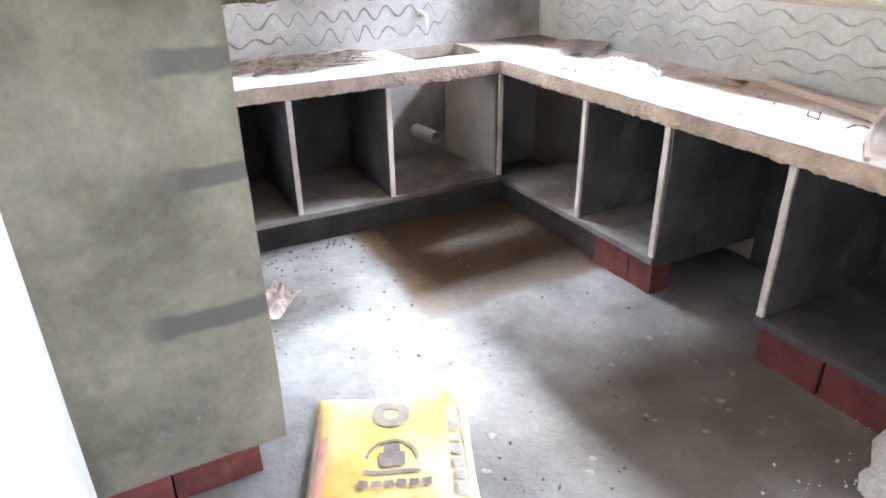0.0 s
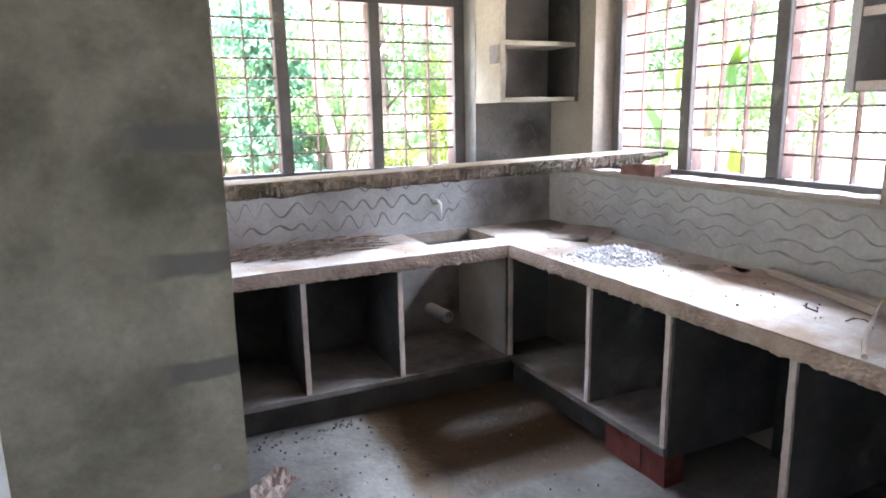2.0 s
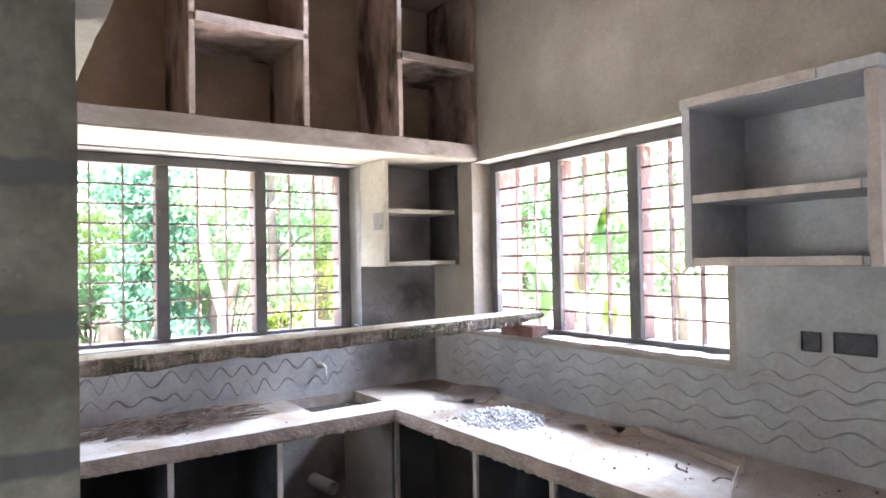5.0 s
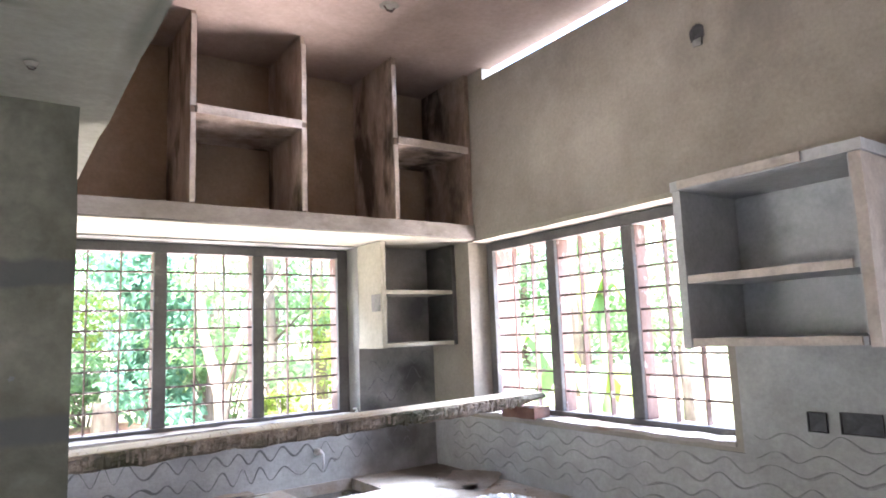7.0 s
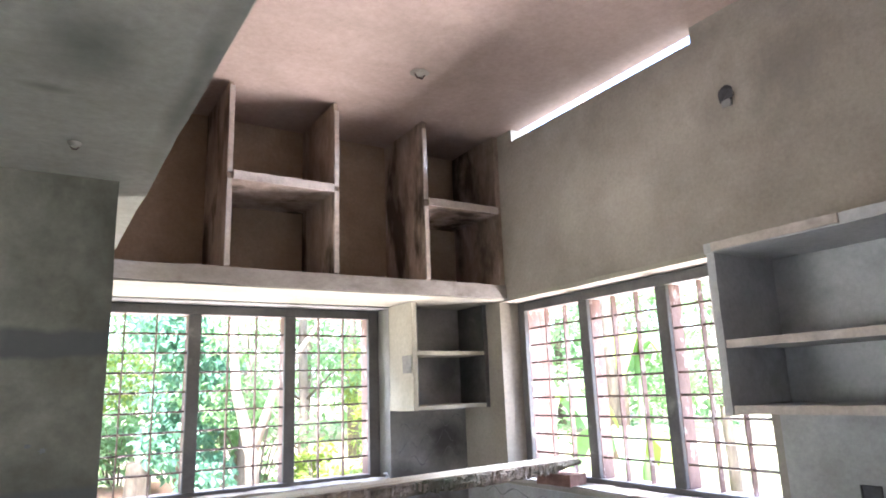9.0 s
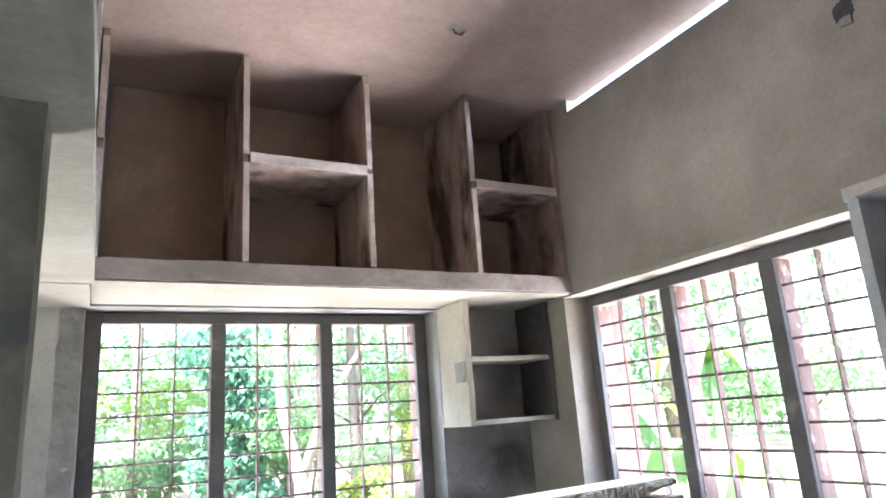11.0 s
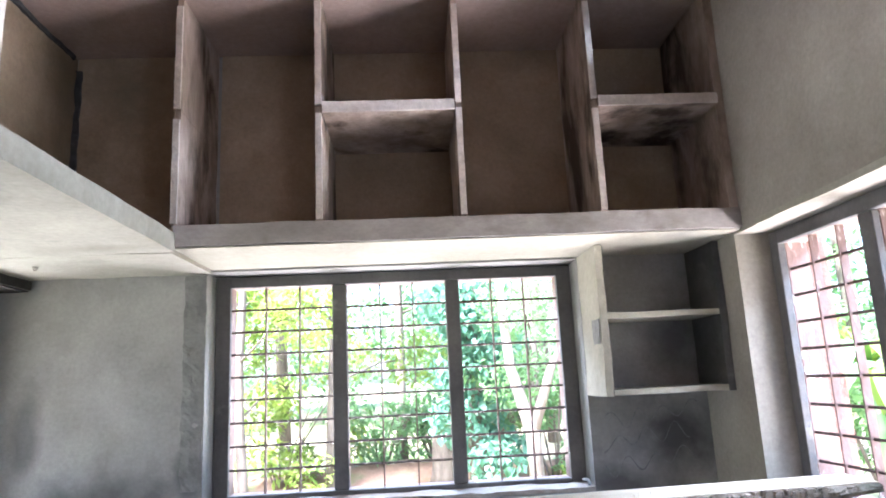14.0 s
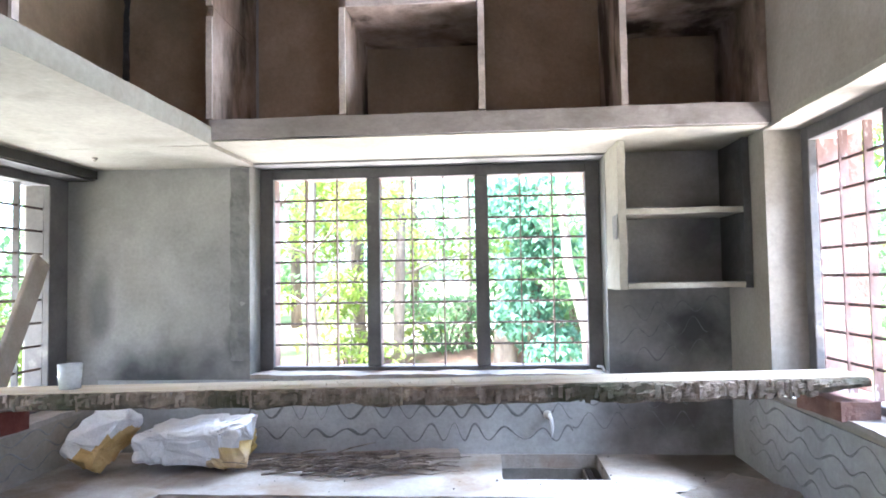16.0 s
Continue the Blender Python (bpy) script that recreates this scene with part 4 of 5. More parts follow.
for _ in range(330):
    f = 0.05 + 0.93 * random.random() ** 1.3
    p = p_e + along * f
    half, top = random.uniform(0.003, 0.010), random.uniform(0.0, 0.020)
    ln, out = random.uniform(0.018, 0.044), random.uniform(0.002, 0.009)
    box(bm, p.x - half, p.x + half, p.y - out, p.y + 0.012, p.z - top - ln, p.z - top - 0.002)
for v in bm.verts:
    v.co += 0.005 * noise.noise_vector(v.co * 45)
part("torn_fibre", bm, SPLINTER, plank, "pale torn wood fibre", kind="stuff")
bm = bmesh.new()
for _ in range(70):
    s = random.random() * 0.75
    p = p_e + along * s + Vector((0, 0.02 + 0.05 * random.random(), 0.0))
    tube(bm, [p, p + Vector((random.uniform(-0.02, 0.02), random.uniform(-0.01, 0.01), random.uniform(0.004, 0.02)))], [0.0012, 0.0005], 4)
part("splinters", bm, RAW_WOOD, plank, "loose fibres", kind="stuff")


def brick_at(name, x, y, z, size, turn, mat, label, category="brick"):
    bmr = rough_box(-size[0] / 2, size[0] / 2, -size[1] / 2, size[1] / 2, 0, size[2], 0.03, 0.004, 14, x + y)
    bmesh.ops.rotate(bmr, verts=bmr.verts, cent=(0, 0, 0), matrix=Matrix.Rotation(radians(turn), 3, "Z"))
    ob = new(name, mesh_of(name, bmr, mat))
    ob.location = (x, y, z)
    return tagged(ob, label, category, "bricks under the plank")


brick_at("brick", 0.02, -0.83, 1.127, (0.12, 0.23, 0.055), 6, LATERITE, "red brick on the sill under the plank")
brick_at("brick", WEST - 0.02, -0.63, 1.006, (0.14, 0.24, 0.095), -4, RED_BRICK, "red brick on the sill under the plank")

# ---- things on the worktop ----
# dry twigs
twigs = thing("twig_heap", (-1.6, -0.25, TOP1), "loose heap of dry twigs and stalks on the worktop", "twigs")
bm = bmesh.new()
for _ in range(120):
    c = Vector((random.gauss(-1.62, 0.17), random.gauss(-0.27, 0.065), TOP1 + 0.008 + 0.045 * random.random() ** 1.5))
    ang = random.gauss(0.2, 0.45)
    ln = random.uniform(0.08, 0.32)
    d = Vector((math.cos(ang), math.sin(ang), random.uniform(-0.03, 0.05))) * ln / 2
    bend = Vector((0, random.uniform(-0.015, 0.015), random.uniform(0, 0.01)))
    r = random.uniform(0.0018, 0.0046)
    pts = [c - d, c + bend, c + d]
    for p in pts:
        p.y = min(p.y, -0.02)
        p.z = max(p.z, TOP1 + 0.004)
    tube(bm, pts, [r, r, r * 0.6], 5)
part("litter", bm, TWIG, twigs, kind="stuff")


def branch(points, radii, label):
    bmr = bmesh.new()
    tube(bmr, points, radii, 8)
    for v in bmr.verts:
        v.co += 0.005 * noise.noise_vector(v.co * 20)
    solo("branch", bmr, TWIG, label, "branch", at=points[0])


branch([(-2.06, -0.26, TOP1 + 0.022), (-1.9, -0.20, TOP1 + 0.026), (-1.7, -0.14, TOP1 + 0.026), (-1.48, -0.10, TOP1 + 0.03)], [0.018, 0.017, 0.015, 0.01], "thin crooked dry branch lying on the worktop")
bm = rough_box(-1.46, -1.20, -0.115, -0.060, TOP1 + 0.030, TOP1 + 0.062, 0.03, 0.007, 14)
bmesh.ops.rotate(bm, verts=bm.verts, cent=(-1.33, -0.09, TOP1), matrix=Matrix.Rotation(radians(7), 3, "Z"))
bmesh.ops.translate(bm, verts=bm.verts, vec=(0, 0, -0.028))
solo("wood_offcut", bm, CARD, "short split wood offcut on the twigs", "wood", at=(-1.33, -0.09, TOP1))


def chunk(bm, p, r, squash=0.7):
    d = bmesh.ops.create_icosphere(bm, subdivisions=1, radius=r)
    turn = Euler((random.random() * 6, random.random() * 6, random.random() * 6)).to_matrix()
    s = Vector((random.uniform(0.6, 1.3), random.uniform(0.6, 1.3), random.uniform(0.4, 0.9) * squash + 0.2))
    for v in d["verts"]:
        q = v.co * random.uniform(0.75, 1.2)
        v.co = turn @ Vector((q.x * s.x, q.y * s.y, q.z * s.z)) + Vector(p)


heap = thing("rubble_heap", (-0.37, -1.10, TOP1), "heap of pale broken mortar crumbs on the worktop", "rubble")
bm = bmesh.new()
for _ in range(850):
    a_, rr = random.random() * 6.28, random.random() ** 0.6
    x, y = -0.36 + 0.185 * rr * math.cos(a_) + random.gauss(0, 0.008), -1.10 + 0.22 * rr * math.sin(a_) + random.gauss(0, 0.012)
    h = max(0, 0.055 * (1 - rr))
    chunk(bm, (x, y, TOP1 + 0.003 + h * random.uniform(0.3, 1.0)), random.uniform(0.003, 0.013))
part("rubble_mass", bm, RUBBLE, heap, kind="stuff")
bm = bmesh.new()
for _ in range(16):
    chunk(bm, (-0.53 + random.gauss(0, 0.03), -1.0 + random.gauss(0, 0.05), TOP1 + 0.003), random.uniform(0.0025, 0.007))
part("dark_litter", bm, PEBBLE, heap, kind="stuff")


def sheet(name, cx, cy, w, d, turn, amp, mat, label, z=TOP1, seed=1.0, n=14, thick=0.003, lift=0.0):
    """A crumpled thin sheet with thickness, lying on a surface."""
    bmr = bmesh.new()
    vs = []
    for i in range(n + 1):
        row = []
        for j in range(n + 1):
            x, y = (i / n - 0.5) * w, (j / n - 0.5) * d
            edge = 1 + 0.10 * noise.noise(Vector((i * 0.7 + seed, j * 0.7, 0)))
            h = amp * (0.5 + noise.noise(Vector((x * 9 + seed, y * 9, seed)))) + 0.4 * amp * abs(noise.noise(Vector((x * 25, y * 25, seed))))
            row.append(bmr.verts.new((x * edge, y * edge, max(0.004, h) + lift * max(0, i / n - 0.55) ** 1.5)))
        vs.append(row)
    for i in range(n):
        for j in range(n):
            bmr.faces.new((vs[i][j], vs[i + 1][j], vs[i + 1][j + 1], vs[i][j + 1]))
    bmesh.ops.solidify(bmr, geom=bmr.faces[:], thickness=thick)
    bmesh.ops.rotate(bmr, verts=bmr.verts, cent=(0, 0, 0), matrix=Matrix.Rotation(radians(turn), 3, "Z"))
    low = min(v.co.z for v in bmr.verts)
    bmesh.ops.translate(bmr, verts=bmr.verts, vec=(0, 0, -low))
    ob = new(name, mesh_of(name, bmr, mat))
    ob.location = (cx, cy, z + 0.001)
    return ob


tagged(sheet("cardboard_scrap", -0.20, -0.58, 0.30, 0.30, 30, 0.012, CARD, "", seed=2.0, lift=0.10), "flattened dusty brown cardboard scrap on the worktop", "cardboard")
tagged(sheet("paper_scrap", -0.13, -1.55, 0.16, 0.10, 20, 0.014, PAPER, "", seed=5.0), "crumpled brown paper scrap on the worktop", "paper")
tagged(sheet("paper_scrap", -0.20, -1.42, 0.10, 0.07, 60, 0.012, CARD, "", seed=8.0), "crumpled brown paper scrap on the worktop", "paper")

# long square batten lying against the wall
batten = bmesh.new()
a, b = Vector((-0.05, -1.66, TOP1 + 0.002)), Vector((-0.235, -2.22, TOP1 + 0.002))
d = (b - a).normalized()
s_ = Vector((-d.y, d.x, 0)) * 0.016
vs = [batten.verts.new(p + k * s_ + Vector((0, 0, z))) for p in (a, b) for k, z in ((-1, 0), (1, 0), (1, 0.028), (-1, 0.028))]
for q in ((0, 1, 2, 3), (7, 6, 5, 4), (0, 4, 5, 1), (1, 5, 6, 2), (2, 6, 7, 3), (3, 7, 4, 0)):
    batten.faces.new([vs[k] for k in q])
solo("wooden_batten", soft(batten, 0.003), CARD, "dusty square wooden batten lying on the worktop", "batten", at=a)
bm = bmesh.new()
tube(bm, [(-0.352, -2.045, TOP1 + 0.020), (-0.352, -2.045, TOP1 + 0.005), (-0.358, -2.070, TOP1 + 0.005), (-0.364, -2.095, TOP1 + 0.005), (-0.364, -2.095, TOP1 + 0.020)], [0.004, 0.004, 0.003, 0.004, 0.004], 6)
solo("wire_clip", bm, IRON, "small bent dark wire clip on the worktop", "wire", at=(-0.358, -2.07, TOP1))
bm = bmesh.new()
tube(bm, [(-0.375, -2.200, TOP1 + 0.003), (-0.345, -2.205, TOP1 + 0.010), (-0.325, -2.225, TOP1 + 0.008), (-0.322, -2.245, TOP1 + 0.003)], [0.0026] * 4, 6)
solo("wire_clip", bm, IRON, "small curved dark wire on the worktop", "wire", at=(-0.345, -2.21, TOP1))
bm = bmesh.new()
tube(bm, [(-0.635, -2.425, TOP1 + 0.006), (-0.50, -2.34, TOP1 + 0.008), (-0.36, -2.27, TOP1 + 0.02), (-0.22, -2.22, TOP1 + 0.06)], [0.009, 0.009, 0.008, 0.006], 6)
solo("stick", bm, CARD, "thin pale stick lying across the worktop edge", "stick", at=(-0.6, -2.4, TOP1))


def crumbs(name, spots, sizes, mat, label, category):
    bmr = bmesh.new()
    for p in spots:
        chunk(bmr, p, random.uniform(*sizes), 0.5)
    solo(name, bmr, mat, label, category, kind="stuff")


crumbs("worktop_crumbs", [(random.uniform(-2.2, -0.05), random.uniform(-0.55, -0.05), TOP1 + 0.002) for _ in range(50)]
       + [(random.uniform(-0.62, -0.05), random.uniform(-2.9, -0.7), TOP1 + 0.003) for _ in range(110)], (0.0015, 0.005), PEBBLE, "scattered grit and crumbs on the worktop", "grit")
crumbs("worktop_crumbs", [(random.uniform(-0.55, -0.05), random.gauss(-2.75, 0.12), TOP1 + 0.004) for _ in range(90)], (0.002, 0.008), PEBBLE, "dark leaf litter and crumbs on the worktop", "grit")


# ---- sacks ----
def sack(name, at, w, d, h, turn, tilt, seed, mat, label, wedge=0.0, bare=-0.2):
    """A part-filled, creased sack as a rounded, dented pillow."""
    s = thing(name, at, label, "sack", "cement sacks on the worktop")
    bmr = bmesh.new()
    nu, nv = 60, 38
    ringv = []
    for i in range(nv + 1):
        t = math.pi * i / nv
        row = []
        for k in range(nu):
            a_ = 2 * math.pi * k / nu
            cx, sy = math.cos(a_), math.sin(a_)
            sq = lambda v, e: math.copysign(abs(v) ** e, v)
            p = Vector((w / 2 * sq(-math.cos(t), 0.40), d / 2 * sq(cx, 0.32) * math.sin(t) ** 0.16, h / 2 * sq(sy, 0.38) * math.sin(t) ** 0.22))
            p.z *= 0.82 + 0.55 * wedge * p.x / w
            fold = abs(noise.noise(p * 13 + Vector((seed, 2, 0)))) + 0.5 * abs(noise.noise(p * 29 + Vector((0, seed, 5))))
            p += 0.022 * noise.noise_vector(p * 8 + Vector((seed, 0, 0))) - p.normalized() * 0.050 * fold * min(1.0, h / 0.14)
            row.append(bmr.verts.new(p))
        ringv.append(row)
    for r0, r1 in zip(ringv, ringv[1:]):
        for k in range(nu):
            bmr.faces.new((r0[k], r0[(k + 1) % nu], r1[(k + 1) % nu], r1[k]))
    bmesh.ops.remove_doubles(bmr, verts=bmr.verts, dist=0.0005)
    rot = Euler((radians(tilt[0]), radians(tilt[1]), radians(turn))).to_matrix()
    for v in bmr.verts:
        v.co = rot @ v.co
    low = min(v.co.z for v in bmr.verts)
    for v in bmr.verts:
        v.co += Vector(at) + Vector((0, 0, -low))
    # part of the sack shows its printed side
    bmr.normal_update()
    def printed(f):
        c_ = f.calc_center_median()
        return f.normal.y < 0.3 and (c_.x - at[0]) / w - 0.9 * (c_.z - at[2]) / h + 0.20 * noise.noise(c_ * 7 + Vector((seed, 1, 1))) > bare

    split = bmr.copy()
    bmesh.ops.delete(split, geom=[f for f in split.faces if not printed(f)], context="FACES")
    bmesh.ops.delete(bmr, geom=[f for f in bmr.faces if printed(f)], context="FACES")
    part("cover", bmr, WHITE_SACK, s, "white woven side")
    part("printed_side", split, mat, s, "yellow printed side")
    return s


sack("cement_sack", (-2.32, -0.22, TOP1 + 0.002), 0.47, 0.29, 0.21, 5, (4, 0), 3.0, YELLOW_SACK, "half-empty white and yellow cement sack on the worktop", 0.75, -0.08)
sack("cement_sack", (-2.69, -0.30, TOP1 + 0.002), 0.31, 0.20, 0.17, 52, (30, -46), 7.0, TAN_SACK, "crumpled white and brown cement sack leaning on the worktop", 0.0, -0.62)

# flat yellow sack on the floor, with its faded print
flat_sack = thing("empty_sack", (-1.92, -2.05, 0.0), "flattened yellow cement sack with faded blue print on the floor", "sack")
c0, ex, ey = Vector((-2.055, -1.745, 0)), Vector((0.415, -0.185, 0)), Vector((-0.26, -0.60, 0))
bm = bmesh.new()
n = 26
vs = []
for i in range(n + 1):
    row = []
    for j in range(n + 1):
        s_, t_ = i / n, j / n
        rim = min(s_, 1 - s_, t_, 1 - t_)
        p = c0 + ex * s_ + ey * t_
        z = 0.012 + 0.026 * min(1, rim * 8) ** 0.5 + 0.008 * noise.noise(Vector((s_ * 5, t_ * 6, 3))) + 0.006 * noise.noise(Vector((s_ * 14, t_ * 14, 8)))
        p += 0.010 * noise.noise_vector(Vector((s_ * 4, t_ * 4, 1))) * (1 if rim == 0 else 0)
        if s_ > 0.86 and t_ < 0.10:
            z += 0.02
        row.append(bm.verts.new((p.x, p.y, z)))
    vs.append(row)
for i in range(n):
    for j in range(n):
        bm.faces.new((vs[i][j], vs[i + 1][j], vs[i + 1][j + 1], vs[i][j + 1]))
heights = {(i, j): vs[i][j].co.z for i in range(n + 1) for j in range(n + 1)}
bmesh.ops.recalc_face_normals(bm, faces=bm.faces)
bmesh.ops.solidify(bm, geom=bm.faces[:], thickness=0.012)
part("cover", bm, YELLOW_SACK, flat_sack, smooth=True)


def on_sack(s_, t_, up=0.0175):
    i, j = min(n - 1, max(0, int(s_ * n))), min(n - 1, max(0, int(t_ * n)))
    fu, fv = s_ * n - i, t_ * n - j
    z = (heights[i, j] * (1 - fu) * (1 - fv) + heights[i + 1, j] * fu * (1 - fv) + heights[i, j + 1] * (1 - fu) * fv + heights[i + 1, j + 1] * fu * fv)
    p = c0 + ex * s_ + ey * t_
    return Vector((p.x, p.y, z + up))


def print_quads(name, quads, mat, label):
    bmr = bmesh.new()
    for (s0, t0, s1, t1) in quads:
        steps = 4
        grid_ = [[bmr.verts.new(on_sack(s0 + (s1 - s0) * a_ / steps, t0 + (t1 - t0) * b_ / steps)) for b_ in range(steps + 1)] for a_ in range(steps + 1)]
        for a_ in range(steps):
            for b_ in range(steps):
                bmr.faces.new((grid_[a_][b_], grid_[a_ + 1][b_], grid_[a_ + 1][b_ + 1], grid_[a_][b_ + 1]))
    part(name, bmr, mat, flat_sack, label)


def print_ring(name, s0, t0, r0, r1, mat, label, a0=0.0, a1=2 * math.pi):
    bmr = bmesh.new()
    prev_ = None
    for k in range(33):
        a_ = a0 + (a1 - a0) * k / 32
        pair = [bmr.verts.new(on_sack(s0 + r * math.cos(a_), t0 + 0.72 * r * math.sin(a_))) for r in (r0, r1)]
        if prev_:
            bmr.faces.new((prev_[0], pair[0], pair[1], prev_[1]))
        prev_ = pair
    part(name, bmr, mat, flat_sack, label)


print_ring("print_ring", 0.50, 0.17, 0.05, 0.125, PRINT_BLUE, "faded blue ring")
print_ring("print_emblem", 0.50, 0.46, 0.145, 0.165, PRINT_BLUE, "faded emblem outline", math.pi, 2 * math.pi)
print_quads("print_emblem", [(0.42, 0.42, 0.58, 0.50), (0.45, 0.37, 0.55, 0.42), (0.33, 0.52, 0.67, 0.54)], PRINT_BLUE, "faded emblem block")
print_quads("lettering_bar", [(0.30 + 0.075 * k, 0.575, 0.355 + 0.075 * k, 0.615) for k in range(6)], PRINT_BLUE, "faded print bars")
print_quads("lettering_bar", [(0.865, 0.24 + 0.075 * k, 0.935, 0.295 + 0.075 * k) for k in range(7)], PRINT_BLUE, "faded print bars along the edge")
print_quads("print_strip", [(0.035, 0.30, 0.095, 0.82)], PRINT_RED, "faded red strip")
print_quads("pale_border", [(0.955, 0.02, 0.995, 0.98), (0.005, 0.10, 0.030, 0.98)], PAPER, "pale worn border")

# ---- things on the floor ----
tagged(sheet("paper_scrap", -2.02, -1.05, 0.20, 0.15, 35, 0.06, PAPER, "", z=-0.004, seed=11.0, lift=0.06), "crumpled torn paper scrap on the floor by the pier", "paper")
rub = thing("rubble_lump", (-0.80, -2.78, 0), "large pale lump of broken mortar on the floor", "rubble")
for cx, cy, r in ((-0.70, -2.88, 0.15), (-0.84, -2.82, 0.06), (-0.90, -2.95, 0.05)):
    bm = bmesh.new()
    d = bmesh.ops.create_icosphere(bm, subdivisions=4, radius=r)
    for v in d["verts"]:
        v.co = Vector((v.co.x * 1.2, v.co.y, max(v.co.z, -0.25 * r) * 0.8))
        v.co += 0.3 * r * noise.noise_vector(v.co * 1.2 / r) + 0.09 * r * noise.noise_vector(v.co * 4.5 / r) + 0.04 * r * noise.noise_vector(v.co * 12 / r)
        v.co += Vector((cx, cy, 0.12 * r))
    part("lump", bm, RUBBLE, rub)
crumbs("floor_grit", [(random.uniform(-2.15, -0.7), random.uniform(-2.6, -0.6), 0.0) for _ in range(330)], (0.0015, 0.0075), PEBBLE, "scattered dark grit on the cement floor", "grit")
crumbs("floor_grit", [(random.uniform(-2.2, -1.5), -0.63 + random.gauss(0, 0.035), 0.0) for _ in range(80)], (0.002, 0.009), PEBBLE, "dark mortar crumbs along the plinth", "grit")
bm = bmesh.new()
spots = [Vector((random.uniform(-2.15, -0.75), random.uniform(-2.5, -0.65), -0.005)) for _ in range(120)]
for p in [q for q in spots if ((q.x + 1.08) / 0.75) ** 2 + ((q.y + 1.0) / 0.7) ** 2 > 1]:
    r = random.uniform(0.003, 0.013)
    d = bmesh.ops.create_icosphere(bm, subdivisions=1, radius=r)
    for v in d["verts"]:
        v.co = Vector((v.co.x * random.uniform(0.8, 1.5), v.co.y * random.uniform(0.8, 1.5), v.co.z * 0.22)) + p
solo("mortar_splats", bm, SPLAT, "flat hardened mortar splashes on the floor", "mortar", kind="stuff")
crumbs("floor_grit", [(random.uniform(-1.2, -0.6), random.uniform(-3.2, -2.6), 0.0) for _ in range(90)], (0.002, 0.008), RUBBLE, "pale mortar crumbs on the floor", "grit")

# board leaning in the west window, and a cup on the plank
board = bmesh.new()
a, b = Vector((WEST - 0.05, -0.64, 1.012)), Vector((WEST - 0.09, -0.25, 1.68))
d = (b - a).normalized()
s_ = Vector((0, d.z, -d.y)) * 0.05
o = Vector((0.012, 0, 0))
vs = [board.verts.new(p + k * s_ + q * o) for p in (a, b) for k, q in ((-1, -1), (1, -1), (1, 1), (-1, 1))]
for q in ((0, 1, 2, 3), (7, 6, 5, 4), (0, 4, 5, 1), (1, 5, 6, 2), (2, 6, 7, 3), (3, 7, 4, 0)):
    board.faces.new([vs[k] for k in q])
bmesh.ops.recalc_face_normals(board, faces=board.faces)
solo("leaning_board", soft(board, 0.004), CARD, "grey weathered board leaning against the window bars", "board", at=a)
cup = thing("plastic_cup", (-2.60, -0.66, 1.186), "cloudy white plastic cup standing on the plank", "cup")
bm = bmesh.new()
prof = [(0.036, 0.0), (0.042, 0.09), (0.039, 0.09), (0.033, 0.006)]
rings = [[bm.verts.new((-2.60 + r * math.cos(t), -0.66 + r * math.sin(t), 1.186 + z)) for t in [2 * math.pi * k / 20 for k in range(20)]] for r, z in prof]
for r0, r1 in zip(rings, rings[1:]):
    for k in range(20):
        bm.faces.new((r0[k], r0[(k + 1) % 20], r1[(k + 1) % 20], r1[k]))
bm.faces.new(rings[0][::-1])
bm.faces.new(rings[-1])
part("shell", bm, CUP, cup, smooth=True)

# ---- outside ----
bm = bmesh.new()
xs = np.concatenate([[-400, -120], np.linspace(-40, 40, 50), [120, 400]])
ys = np.concatenate([[-400, -120], np.linspace(-40, 40, 50), [120, 400]])
gv = [[bm.verts.new((x, y, -0.30 + (0.12 * noise.noise(Vector((x * 0.3, y * 0.3, 0))) if max(abs(x), abs(y)) < 45 else 0) + 0.05 * max(0, min(y, 25) - 4))) for y in ys] for x in xs]
for i in range(len(xs) - 1):
    for j in range(len(ys) - 1):
        bm.faces.new((gv[i][j], gv[i + 1][j], gv[i + 1][j + 1], gv[i][j + 1]))
solo("ground", bm, EARTH, "bare brown earth with patches of green", "ground", kind="structure", smooth=True)


def ground_z(x, y):
    return -0.32 + 0.05 * max(0, min(y, 25) - 4)


rng = np.random.default_rng(7)


def leaf_mesh(name, centres, size, droop=0.4, aspect=0.45):
    """Folded pointed leaves at the given centres, as one mesh."""
    m = len(centres)
    yaw, pit = rng.uniform(0, 2 * np.pi, m), rng.normal(-droop, 0.5, m)
    ln = size * rng.uniform(0.6, 1.35, m)
    d = np.stack([np.cos(yaw) * np.cos(pit), np.sin(yaw) * np.cos(pit), np.sin(pit)], 1)
    s = np.stack([-np.sin(yaw), np.cos(yaw), rng.normal(0, 0.25, m)], 1)
    up = np.cross(d, s)
    L, W = ln[:, None], (ln * aspect)[:, None]
    base, tip = centres, centres + d * L
    mid = centres + d * L * 0.45
    a, b = mid + s * W * 0.5 + up * W * 0.15, mid - s * W * 0.5 + up * W * 0.15
    verts = np.stack([base, a, tip, b], 1).reshape(-1, 3)
    k = np.arange(m)[:, None] * 4
    faces = np.concatenate([k + [0, 1, 2], k + [0, 2, 3]], 0)
    me = bpy.data.meshes.new(name)
    me.from_pydata(verts.tolist(), [], faces.tolist())
    return me


